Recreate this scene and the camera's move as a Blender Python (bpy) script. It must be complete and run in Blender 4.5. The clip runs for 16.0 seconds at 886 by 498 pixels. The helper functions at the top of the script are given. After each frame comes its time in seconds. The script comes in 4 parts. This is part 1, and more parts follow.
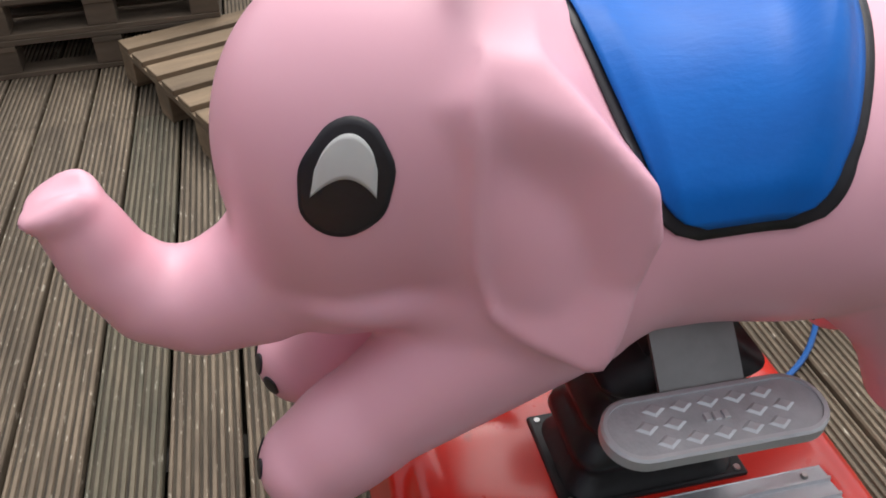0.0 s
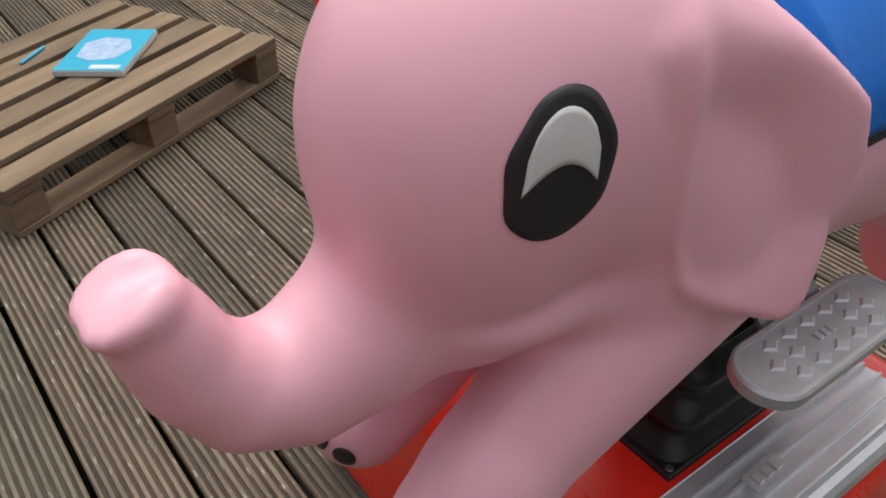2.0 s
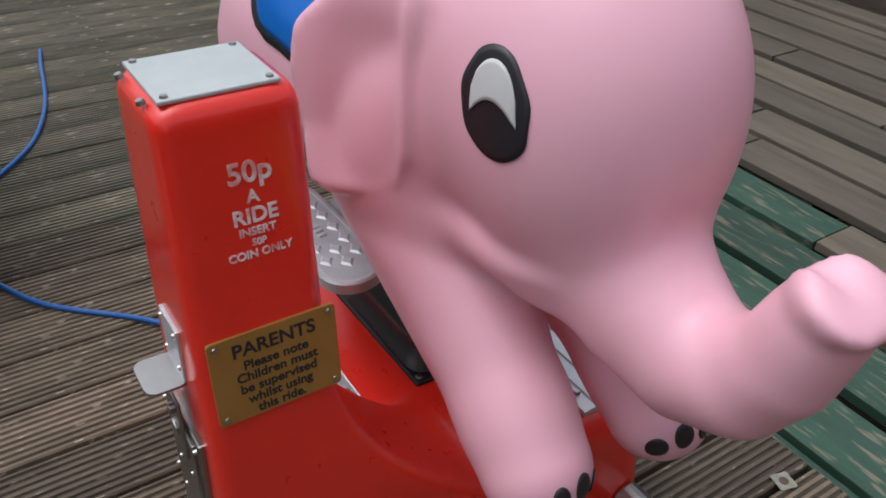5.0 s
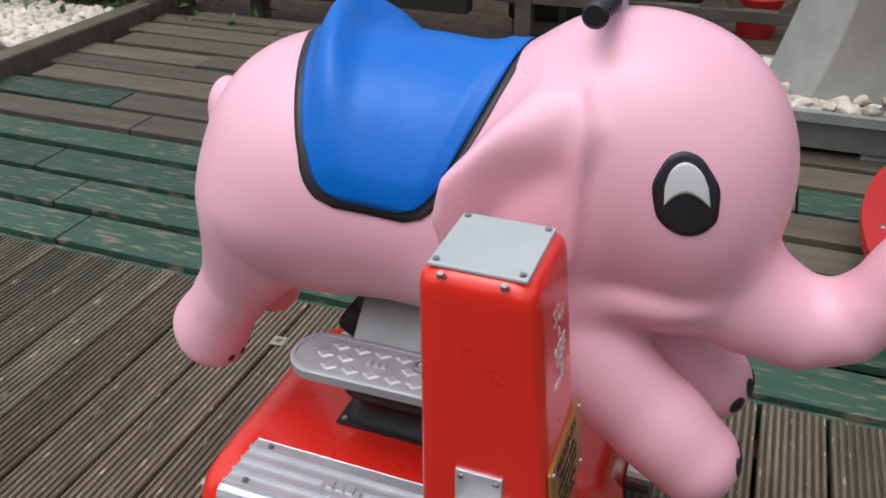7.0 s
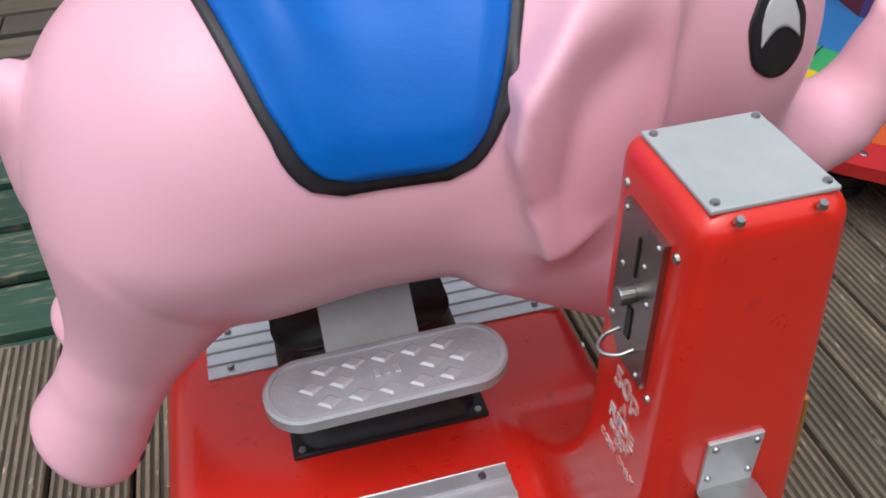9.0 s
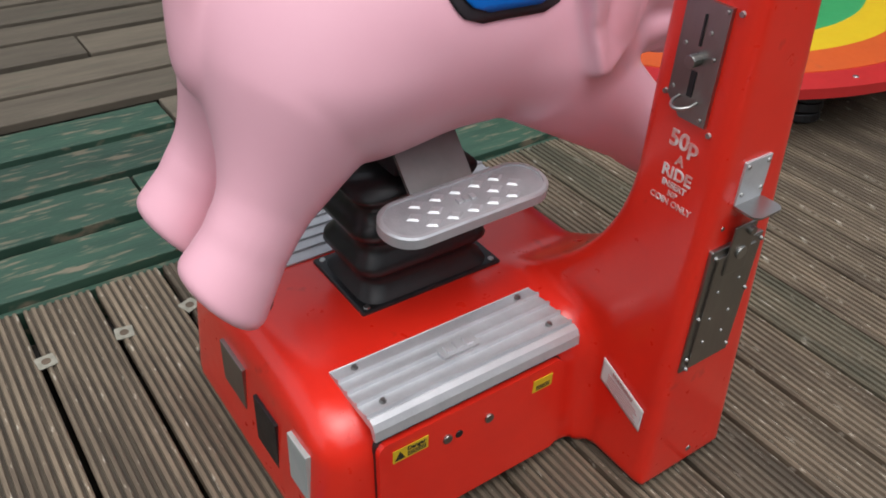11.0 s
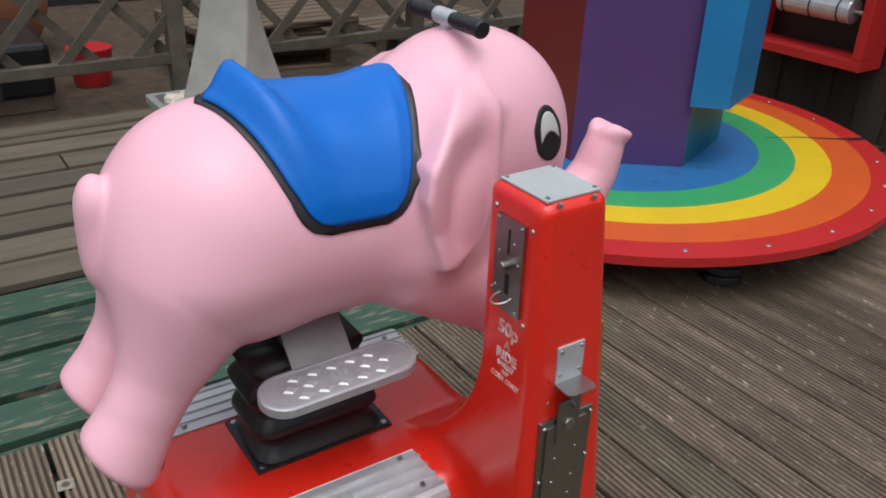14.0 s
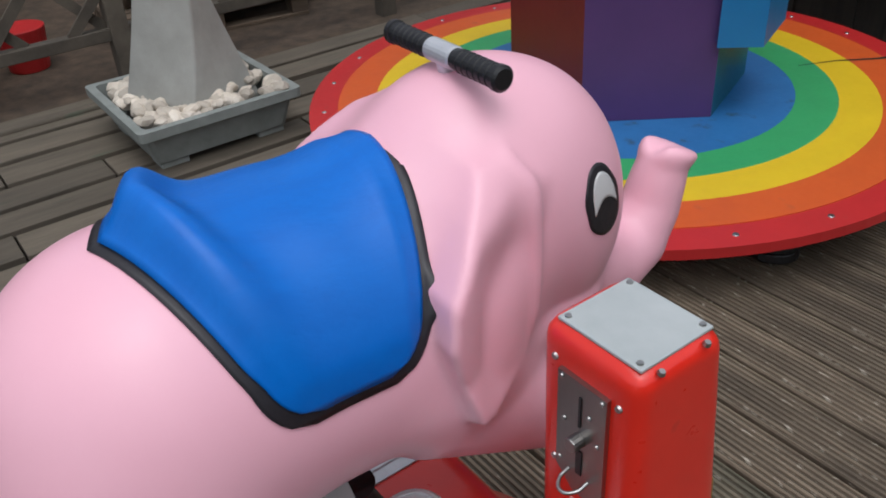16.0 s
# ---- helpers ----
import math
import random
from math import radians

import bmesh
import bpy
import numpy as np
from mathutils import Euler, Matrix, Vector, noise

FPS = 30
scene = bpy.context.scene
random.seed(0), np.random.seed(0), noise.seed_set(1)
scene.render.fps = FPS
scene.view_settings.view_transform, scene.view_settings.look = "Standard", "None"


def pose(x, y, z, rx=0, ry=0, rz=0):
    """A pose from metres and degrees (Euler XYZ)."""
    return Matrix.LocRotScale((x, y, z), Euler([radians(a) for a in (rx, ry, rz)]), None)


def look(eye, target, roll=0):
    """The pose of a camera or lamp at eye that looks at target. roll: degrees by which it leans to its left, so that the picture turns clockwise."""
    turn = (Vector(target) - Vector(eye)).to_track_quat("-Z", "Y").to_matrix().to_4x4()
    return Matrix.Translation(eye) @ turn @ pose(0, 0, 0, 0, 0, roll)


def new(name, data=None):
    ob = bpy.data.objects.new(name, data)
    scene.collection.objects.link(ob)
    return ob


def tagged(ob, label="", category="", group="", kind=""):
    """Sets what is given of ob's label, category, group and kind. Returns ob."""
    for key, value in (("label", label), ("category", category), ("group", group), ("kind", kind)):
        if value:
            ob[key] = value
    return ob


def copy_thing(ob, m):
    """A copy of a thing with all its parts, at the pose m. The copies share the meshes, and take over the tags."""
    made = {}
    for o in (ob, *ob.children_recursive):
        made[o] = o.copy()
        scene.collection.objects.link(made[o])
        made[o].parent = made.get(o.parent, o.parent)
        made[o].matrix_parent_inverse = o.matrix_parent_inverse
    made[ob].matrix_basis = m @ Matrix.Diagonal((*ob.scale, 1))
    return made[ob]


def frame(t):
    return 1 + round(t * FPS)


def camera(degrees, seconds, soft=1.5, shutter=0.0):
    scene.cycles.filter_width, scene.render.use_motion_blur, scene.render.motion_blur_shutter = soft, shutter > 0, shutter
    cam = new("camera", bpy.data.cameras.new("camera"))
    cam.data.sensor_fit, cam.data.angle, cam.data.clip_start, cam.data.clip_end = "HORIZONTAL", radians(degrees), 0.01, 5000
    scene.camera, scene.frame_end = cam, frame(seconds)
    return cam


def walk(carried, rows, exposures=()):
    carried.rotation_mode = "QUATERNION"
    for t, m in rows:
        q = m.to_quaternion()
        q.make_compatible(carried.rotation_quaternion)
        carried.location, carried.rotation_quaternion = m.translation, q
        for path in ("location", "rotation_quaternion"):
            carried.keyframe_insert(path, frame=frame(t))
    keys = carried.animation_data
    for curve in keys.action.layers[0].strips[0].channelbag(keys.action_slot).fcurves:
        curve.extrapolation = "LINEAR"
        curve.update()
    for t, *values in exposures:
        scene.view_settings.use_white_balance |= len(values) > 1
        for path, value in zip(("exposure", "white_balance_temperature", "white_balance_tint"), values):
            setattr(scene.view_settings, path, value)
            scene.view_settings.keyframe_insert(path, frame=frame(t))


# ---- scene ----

cam = camera(56.0, 16.0, soft=1.8)
PATH = [
    (0, (0.460, 0.747, 1.261), (0.196, -0.426, 0.364), -0.5),
    (0.5, (0.621, 0.741, 1.214), (0.149, -0.423, 0.394), 5.4),
    (1, (0.682, 0.626, 1.161), (0.096, -0.457, 0.304), 4.0),
    (1.5, (0.637, 0.587, 1.225), (0.075, -0.432, 0.279), -4.6),
    (2, (0.773, 0.474, 1.183), (0.077, -0.496, 0.275), -1.7),
    (2.5, (0.904, 0.338, 1.018), (-0.111, -0.501, 0.301), 0.9),
    (3, (0.997, 0.165, 1.032), (-0.170, -0.391, 0.272), -1.6),
    (3.5, (0.956, -0.021, 1.137), (-0.175, -0.310, 0.194), -1.3),
    (4, (0.976, -0.226, 1.146), (-0.189, -0.168, 0.202), 0.4),
    (4.2, (0.990, -0.310, 1.146), (-0.165, -0.110, 0.226), 1.0),
    (6.5, (0.602, -0.99, 1.278), (-0.156, 0.567, 0.277), 0.3),
    (7, (0.449, -1.076, 1.3), (-0.17, 0.531, 0.283), -0.4),
    (7.5, (0.31, -1.024, 1.256), (-0.163, 0.596, 0.184), -1.0),
    (8, (0.121, -0.865, 1.237), (-0.127, 0.732, 0.059), -2.2),
    (8.2, (0.062, -0.831, 1.235), (-0.058, 0.744, 0.009), -2.4),
    (10.3, (-0.408, -0.843, 1.194), (0.473, 0.458, -0.043), 0.0),
    (10.5, (-0.491, -0.869, 1.189), (0.433, 0.414, -0.036), 0.9),
    (11, (-0.655, -0.987, 1.159), (0.31, 0.313, -0.016), 3.0),
    (11.5, (-0.674, -1.106, 1.076), (0.224, 0.254, -0.083), 4.4),
    (12, (-0.631, -1.233, 1.11), (0.208, 0.183, -0.026), 3.5),
    (12.5, (-0.558, -1.306, 1.183), (0.326, 0.164, 0.154), 2.3),
    (13, (-0.501, -1.328, 1.265), (0.461, 0.167, 0.349), 1.7),
    (13.5, (-0.477, -1.316, 1.322), (0.524, 0.18, 0.45), 1.5),
    (14, (-0.529, -1.243, 1.335), (0.47, 0.239, 0.438), 1.9),
    (14.5, (-0.609, -1.104, 1.383), (0.403, 0.341, 0.441), 1.8),
    (15, (-0.586, -1.026, 1.409), (0.443, 0.385, 0.435), 0.3),
    (15.5, (-0.429, -0.921, 1.396), (0.57, 0.478, 0.374), -0.8),
    (16, (-0.277, -0.808, 1.39), (0.676, 0.577, 0.307), -3.9),
]
walk(cam, [(t, look(eye, target, roll)) for t, eye, target, roll in PATH], [(0, 0.25, 6500, 10), (0.5, 0.25, 6500, 10), (1.0, 0.35, 7000, 10), (1.5, 0.22, 7000, 10), (2.0, 0.15, 6700, 10), (2.5, 0.3, 6500, 10), (3.5, 0.0, 5850, 11), (4.2, -0.15, 6000, 11), (6.5, -0.05, 6150, 11), (8.0, -0.05, 6150, 11), (10.5, -0.1, 6300, 10), (11.0, 0.0, 6350, 10), (12.5, 0.4, 6300, 11), (13.2, 0.12, 6300, 11), (14.5, -0.16, 6200, 11), (16.0, -0.32, 6100, 11)])

# ---- daylight: bright overcast ----
world = bpy.data.worlds.new("sky")
scene.world = world
world.use_nodes = True
wn = world.node_tree.nodes
sky = wn.new("ShaderNodeTexSky")
sky.sky_type = "NISHITA"
sky.sun_disc = False
sky.sun_elevation, sky.sun_rotation = radians(72), radians(209)
sky.air_density, sky.dust_density, sky.ozone_density = 1.0, 4.0, 1.0
soft_sky = wn.new("ShaderNodeHueSaturation")
soft_sky.inputs["Saturation"].default_value = 0.25
world.node_tree.links.new(sky.outputs[0], soft_sky.inputs["Color"])
world.node_tree.links.new(soft_sky.outputs[0], wn["Background"].inputs[0])
wn["Background"].inputs[1].default_value = 0.20
sun = new("sun", bpy.data.lights.new("sun", "SUN"))
sun.data.energy, sun.data.angle, sun.data.color = 0.9, radians(70), (1.0, 0.97, 0.93)
sun.matrix_world = look((-0.56, -1.0, 3.93), (0, 0, 0.4))


# ---- materials ----
def mat(name, color, rough=0.5, metal=0.0, dark=None, scale=8.0, bump=0.0, grain=60.0, amount=0.5, coat=0.0, stretch=(1, 1, 1), spots=None, vary=0.0):
    """Two-scale varied surface: colour towards dark by a coarse noise, fine grain in bump and roughness."""
    m = bpy.data.materials.new(name)
    m.use_nodes = True
    n, l = m.node_tree.nodes, m.node_tree.links
    b = n["Principled BSDF"]
    b.inputs["Metallic"].default_value = metal
    b.inputs["Coat Weight"].default_value = coat
    b.inputs["Coat Roughness"].default_value = 0.12
    tc, mp = n.new("ShaderNodeTexCoord"), n.new("ShaderNodeMapping")
    mp.inputs["Scale"].default_value = stretch
    l.new(tc.outputs["Object"], mp.inputs["Vector"])
    co, fi = n.new("ShaderNodeTexNoise"), n.new("ShaderNodeTexNoise")
    co.inputs["Scale"].default_value, co.inputs["Detail"].default_value, co.inputs["Roughness"].default_value = scale, 6.0, 0.6
    fi.inputs["Scale"].default_value, fi.inputs["Detail"].default_value = grain, 4.0
    l.new(mp.outputs[0], co.inputs["Vector"])
    l.new(mp.outputs[0], fi.inputs["Vector"])
    ramp = n.new("ShaderNodeValToRGB")
    ramp.color_ramp.elements[0].position, ramp.color_ramp.elements[1].position = 0.5 - amount / 2, 0.5 + amount / 2
    ramp.color_ramp.elements[0].color = (*(dark or [c * 0.85 for c in color]), 1)
    ramp.color_ramp.elements[1].color = (*color, 1)
    l.new(co.outputs[0], ramp.inputs[0])
    out = ramp.outputs[0]
    if spots:
        sc, thr, width, scol = spots
        sn = n.new("ShaderNodeTexNoise")
        sn.inputs["Scale"].default_value, sn.inputs["Detail"].default_value = sc, 5.0
        l.new(mp.outputs[0], sn.inputs["Vector"])
        sr = n.new("ShaderNodeMapRange")
        sr.inputs["From Min"].default_value, sr.inputs["From Max"].default_value = thr, thr + width
        l.new(sn.outputs[0], sr.inputs["Value"])
        mx = n.new("ShaderNodeMix")
        mx.data_type = "RGBA"
        mx.inputs["B"].default_value = (*scol, 1)
        for s in mx.inputs:
            if s.identifier == "B_Color":
                s.default_value = (*scol, 1)
            if s.identifier == "A_Color":
                l.new(out, s)
            if s.identifier == "Factor_Float":
                l.new(sr.outputs[0], s)
        out = [s for s in mx.outputs if s.identifier == "Result_Color"][0]
    if vary:
        info, vr, hs = n.new("ShaderNodeObjectInfo"), n.new("ShaderNodeMapRange"), n.new("ShaderNodeHueSaturation")
        vr.inputs["To Min"].default_value, vr.inputs["To Max"].default_value = 1 - vary, 1 + vary
        l.new(info.outputs["Random"], vr.inputs["Value"])
        l.new(vr.outputs[0], hs.inputs["Value"])
        l.new(out, hs.inputs["Color"])
        out = hs.outputs[0]
    l.new(out, b.inputs["Base Color"])
    rr = n.new("ShaderNodeMapRange")
    rr.inputs["To Min"].default_value, rr.inputs["To Max"].default_value = max(0.02, rough - 0.07), min(1, rough + 0.07)
    l.new(fi.outputs[0], rr.inputs["Value"])
    l.new(rr.outputs[0], b.inputs["Roughness"])
    if bump:
        bp = n.new("ShaderNodeBump")
        bp.inputs["Strength"].default_value, bp.inputs["Distance"].default_value = bump, 0.004
        l.new(fi.outputs[0], bp.inputs["Height"])
        l.new(bp.outputs[0], b.inputs["Normal"])
    return m


PINK = mat("pink_gloss_paint", (0.86, 0.465, 0.55), 0.42, dark=(0.83, 0.435, 0.515), scale=5, grain=35, bump=0.02, coat=0.14)
BLUE = mat("blue_gloss_paint", (0.002, 0.150, 0.58), 0.42, dark=(0.002, 0.118, 0.49), scale=9, grain=70, bump=0.12, coat=0.0, stretch=(1, 3, 1))
BLACK = mat("black_brush_paint", (0.012, 0.011, 0.014), 0.45, dark=(0.022, 0.02, 0.024), scale=30, grain=120, bump=0.1)
EYEWHITE = mat("white_eye_paint", (0.62, 0.62, 0.60), 0.4, dark=(0.55, 0.55, 0.54), scale=25)
RED = mat("red_fibreglass", (0.80, 0.026, 0.011), 0.3, dark=(0.70, 0.020, 0.010), scale=7, grain=40, bump=0.02, coat=0.4, spots=(14, 0.68, 0.1, (0.45, 0.02, 0.012)))
REDPANEL = mat("red_panel", (0.78, 0.028, 0.013), 0.33, dark=(0.68, 0.021, 0.011), scale=9, coat=0.3)
ALU = mat("cast_aluminium", (0.62, 0.63, 0.65), 0.34, 0.45, dark=(0.50, 0.51, 0.53), scale=20, grain=200, bump=0.12)
STEEL = mat("brushed_steel", (0.42, 0.41, 0.39), 0.34, 1.0, dark=(0.27, 0.255, 0.24), scale=9, grain=180, bump=0.05, stretch=(1, 1, 0.2))
BRIGHT = mat("bright_steel", (0.46, 0.455, 0.44), 0.34, 1.0, scale=20)
TOPPLATE = mat("grey_top_plate", (0.50, 0.53, 0.52), 0.45, 0.2, dark=(0.40, 0.44, 0.43), scale=14, grain=90)
RUBBER = mat("black_rubber", (0.008, 0.008, 0.009), 0.42, dark=(0.014, 0.014, 0.015), scale=20, bump=0.1)
ALUDULL = mat("dull_cast_aluminium", (0.52, 0.53, 0.55), 0.42, 0.35, dark=(0.38, 0.39, 0.41), scale=24, grain=200, bump=0.15)
GREYPLATE = mat("grey_steel_plate", (0.26, 0.255, 0.25), 0.42, 0.6, dark=(0.19, 0.185, 0.18), scale=14, grain=120, bump=0.05)
DARKMETAL = mat("painted_grey_bracket", (0.09, 0.09, 0.095), 0.4, 0.5, dark=(0.06, 0.06, 0.065), scale=20)
BRASS = mat("brass_plaque", (0.42, 0.23, 0.055), 0.42, 0.35, dark=(0.34, 0.18, 0.04), scale=16, grain=160)
PRINT = mat("faded_red_print", (0.42, 0.20, 0.19), 0.6)
INK = mat("dark_ink", (0.02, 0.018, 0.015), 0.6)
WHITEINK = mat("worn_white_lettering", (0.75, 0.68, 0.66), 0.5, dark=(0.66, 0.3, 0.27), scale=60, amount=0.15)
YELLOWLABEL = mat("yellow_label", (0.72, 0.48, 0.02), 0.45)
PAPER = mat("white_label", (0.68, 0.67, 0.66), 0.5, dark=(0.58, 0.57, 0.56), scale=30)
BOARD = mat("weathered_decking", (0.215, 0.167, 0.114), 0.75, dark=(0.050, 0.037, 0.025), scale=5, bump=0.6, grain=60, amount=0.5, stretch=(3, 0.6, 1), spots=(34, 0.63, 0.06, (0.38, 0.34, 0.27)), vary=0.42)
BOARDGREEN = mat("weathered_decking_green", (0.19, 0.155, 0.105), 0.75, dark=(0.042, 0.045, 0.029), scale=4, bump=0.6, grain=60, amount=0.4, stretch=(3, 0.6, 1), spots=(26, 0.64, 0.06, (0.34, 0.32, 0.26)), vary=0.30)
GROOVEFLOOR = mat("dark_groove_floor", (0.085, 0.068, 0.047), 0.9, dark=(0.024, 0.019, 0.014), scale=7, amount=0.5, stretch=(3, 0.8, 1))
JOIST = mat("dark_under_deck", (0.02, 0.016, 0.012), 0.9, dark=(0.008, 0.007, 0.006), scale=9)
PLANKGREEN = mat("worn_green_paint_plank", (0.035, 0.085, 0.055), 0.6, dark=(0.018, 0.048, 0.032), scale=6, bump=0.35, grain=60, stretch=(0.5, 3, 1), spots=(24, 0.56, 0.10, (0.17, 0.145, 0.10)), vary=0.3)
PLANK = mat("grey_weathered_plank", (0.145, 0.119, 0.086), 0.8, dark=(0.05, 0.042, 0.030), scale=5, bump=0.5, grain=50, stretch=(0.5, 4, 1), amount=0.7, spots=(8, 0.62, 0.1, (0.07, 0.075, 0.05)), vary=0.25)
PALLET = mat("pallet_wood", (0.29, 0.205, 0.125), 0.75, dark=(0.11, 0.075, 0.045), scale=5, bump=0.4, grain=55, stretch=(0.6, 3, 3), amount=0.6, vary=0.2, spots=(40, 0.70, 0.04, (0.08, 0.05, 0.03)))
DARKPALLET = mat("old_dark_pallet_wood", (0.17, 0.125, 0.085), 0.8, dark=(0.08, 0.058, 0.04), scale=6, bump=0.4, grain=55, stretch=(0.6, 3, 3), vary=0.2)
CONCRETE = mat("pale_concrete", (0.36, 0.36, 0.33), 0.8, dark=(0.28, 0.28, 0.25), scale=10, bump=0.25, grain=120)
TROUGH = mat("grey_green_trough", (0.25, 0.27, 0.25), 0.7, dark=(0.17, 0.185, 0.17), scale=14, bump=0.2)
PEBBLE = mat("cream_pebble", (0.62, 0.57, 0.49), 0.7, dark=(0.42, 0.36, 0.28), scale=9, bump=0.3, vary=0.3)
LATTICE = mat("weathered_lattice", (0.125, 0.105, 0.078), 0.8, dark=(0.055, 0.046, 0.035), scale=8, bump=0.4, stretch=(1, 1, 1), vary=0.2)
SOIL = mat("dark_soil", (0.05, 0.04, 0.03), 0.95, dark=(0.02, 0.017, 0.013), scale=4, bump=0.6)
SAND = mat("sandy_litter", (0.10, 0.068, 0.042), 0.9, dark=(0.03, 0.021, 0.014), scale=12, bump=0.5)
MINT = mat("mint_green_paint", (0.20, 0.42, 0.30), 0.42, dark=(0.16, 0.35, 0.25), scale=6, coat=0.15, spots=(20, 0.7, 0.05, (0.12, 0.15, 0.1)))
YELLOWPAINT = mat("yellow_gloss_paint", (0.62, 0.30, 0.01), 0.4, dark=(0.5, 0.22, 0.01), scale=6)
RUST = mat("rusty_bracket", (0.12, 0.06, 0.035), 0.8, dark=(0.05, 0.03, 0.02), scale=30)
FENCEWOOD = mat("dark_fence_board", (0.055, 0.041, 0.029), 0.8, dark=(0.025, 0.019, 0.014), scale=7, bump=0.4, stretch=(4, 4, 0.5), vary=0.25)
CABLEBLUE = mat("blue_cable", (0.015, 0.10, 0.34), 0.4)
WHITESTICK = mat("white_sticker", (0.36, 0.34, 0.28), 0.7, dark=(0.18, 0.18, 0.14), scale=60)
BAND = {
    "red": mat("red_ring_paint", (0.50, 0.022, 0.022), 0.4, dark=(0.42, 0.02, 0.02), scale=5, spots=(12, 0.68, 0.1, (0.36, 0.06, 0.04))),
    "orange": mat("orange_ring_paint", (0.62, 0.10, 0.015), 0.45, dark=(0.52, 0.085, 0.015), scale=5, spots=(10, 0.66, 0.1, (0.45, 0.09, 0.03))),
    "yellow": mat("yellow_ring_paint", (0.72, 0.50, 0.012), 0.45, dark=(0.62, 0.42, 0.01), scale=5),
    "green": mat("green_ring_paint", (0.045, 0.36, 0.12), 0.45, dark=(0.035, 0.29, 0.10), scale=5),
    "blue": mat("blue_ring_paint", (0.03, 0.16, 0.40), 0.45, dark=(0.02, 0.12, 0.31), scale=6, spots=(10, 0.62, 0.1, (0.03, 0.07, 0.13))),
    "purple": mat("purple_panel_paint", (0.085, 0.042, 0.16), 0.45, dark=(0.068, 0.034, 0.13), scale=4),
    "crimson": mat("dark_red_panel_paint", (0.17, 0.018, 0.018), 0.45, dark=(0.13, 0.014, 0.015), scale=4),
    "teal": mat("teal_panel_paint", (0.012, 0.13, 0.20), 0.45, dark=(0.01, 0.10, 0.16), scale=4),
    "sky": mat("bright_blue_panel_paint", (0.015, 0.20, 0.46), 0.42, dark=(0.012, 0.16, 0.39), scale=4),
}


BLUE.node_tree.nodes["Principled BSDF"].inputs["Specular IOR Level"].default_value = 0.35


# ---- mesh helpers ----
def part(name, bm, material, parent=None, label="", smooth=False, bevel=0.0):
    me = bpy.data.meshes.new(name)
    if bevel:
        bmesh.ops.bevel(bm, geom=[e for e in bm.edges if len(e.link_faces) == 2 and e.calc_face_angle(0) > 0.5], offset=bevel, segments=2, affect="EDGES", profile=0.5)
    bmesh.ops.recalc_face_normals(bm, faces=bm.faces)
    bm.to_mesh(me)
    bm.free()
    me.materials.append(material)
    if smooth:
        me.polygons.foreach_set("use_smooth", [True] * len(me.polygons))
    ob = new(name, me)
    if parent:
        ob.parent = parent
    return tagged(ob, label)


def raw(name, verts, faces, material, parent=None, label="", smooth=True):
    me = bpy.data.meshes.new(name)
    me.from_pydata([tuple(v) for v in verts], [], [tuple(f) for f in faces])
    me.validate()
    me.materials.append(material)
    if smooth:
        me.polygons.foreach_set("use_smooth", [True] * len(me.polygons))
    ob = new(name, me)
    if parent:
        ob.parent = parent
    return tagged(ob, label)


def thing(name, label, category, group="", kind=""):
    return tagged(new(name), label, category, group, kind)


def box(bm, lo, hi, m=None):
    c = [(a + b) / 2 for a, b in zip(lo, hi)]
    s = [abs(b - a) for a, b in zip(lo, hi)]
    mm = Matrix.Translation(c) @ Matrix.Diagonal((*s, 1))
    return bmesh.ops.create_cube(bm, size=1, matrix=(m @ mm) if m else mm)


def cyl(bm, a, b, r, r2=None, seg=20):
    a, b = Vector(a), Vector(b)
    d = b - a
    m = Matrix.Translation((a + b) / 2) @ d.to_track_quat("Z", "Y").to_matrix().to_4x4()
    return bmesh.ops.create_cone(bm, cap_ends=True, segments=seg, radius1=r, radius2=r if r2 is None else r2, depth=d.length, matrix=m)


def slab(name, lo, hi, material, parent=None, label="", bevel=0.003, m=None):
    bm = bmesh.new()
    box(bm, lo, hi, m)
    return part(name, bm, material, parent, label, bevel=bevel)


def rod(name, a, b, r, material, parent=None, label="", seg=20, r2=None):
    bm = bmesh.new()
    cyl(bm, a, b, r, r2, seg)
    return part(name, bm, material, parent, label, smooth=False, bevel=min(r, r if r2 is None else r2) * 0.15)


def tube(name, pts, r, material, parent=None, label=""):
    cu = bpy.data.curves.new(name, "CURVE")
    cu.dimensions, cu.bevel_depth, cu.bevel_resolution, cu.use_fill_caps = "3D", r, 3, True
    s = cu.splines.new("BEZIER")
    s.bezier_points.add(len(pts) - 1)
    for p, q in zip(s.bezier_points, pts):
        p.co = q
        p.handle_left_type = p.handle_right_type = "AUTO"
    tmp = new(name, cu)
    me = bpy.data.meshes.new_from_object(tmp.evaluated_get(bpy.context.evaluated_depsgraph_get()))
    bpy.data.objects.remove(tmp)
    me.materials.clear()
    me.materials.append(material)
    me.polygons.foreach_set("use_smooth", [True] * len(me.polygons))
    ob = new(name, me)
    if parent:
        ob.parent = parent
    return tagged(ob, label)


def prism(bm, outline, axis_lo, axis_hi, place):
    """Extrude a 2D outline; place(u, v, w) gives the 3D spot."""
    lo = [bm.verts.new(place(u, v, axis_lo)) for u, v in outline]
    hi = [bm.verts.new(place(u, v, axis_hi)) for u, v in outline]
    bm.faces.new(lo)
    bm.faces.new(list(reversed(hi)))
    k = len(lo)
    for i in range(k):
        bm.faces.new((lo[i], hi[i], hi[(i + 1) % k], lo[(i + 1) % k]))


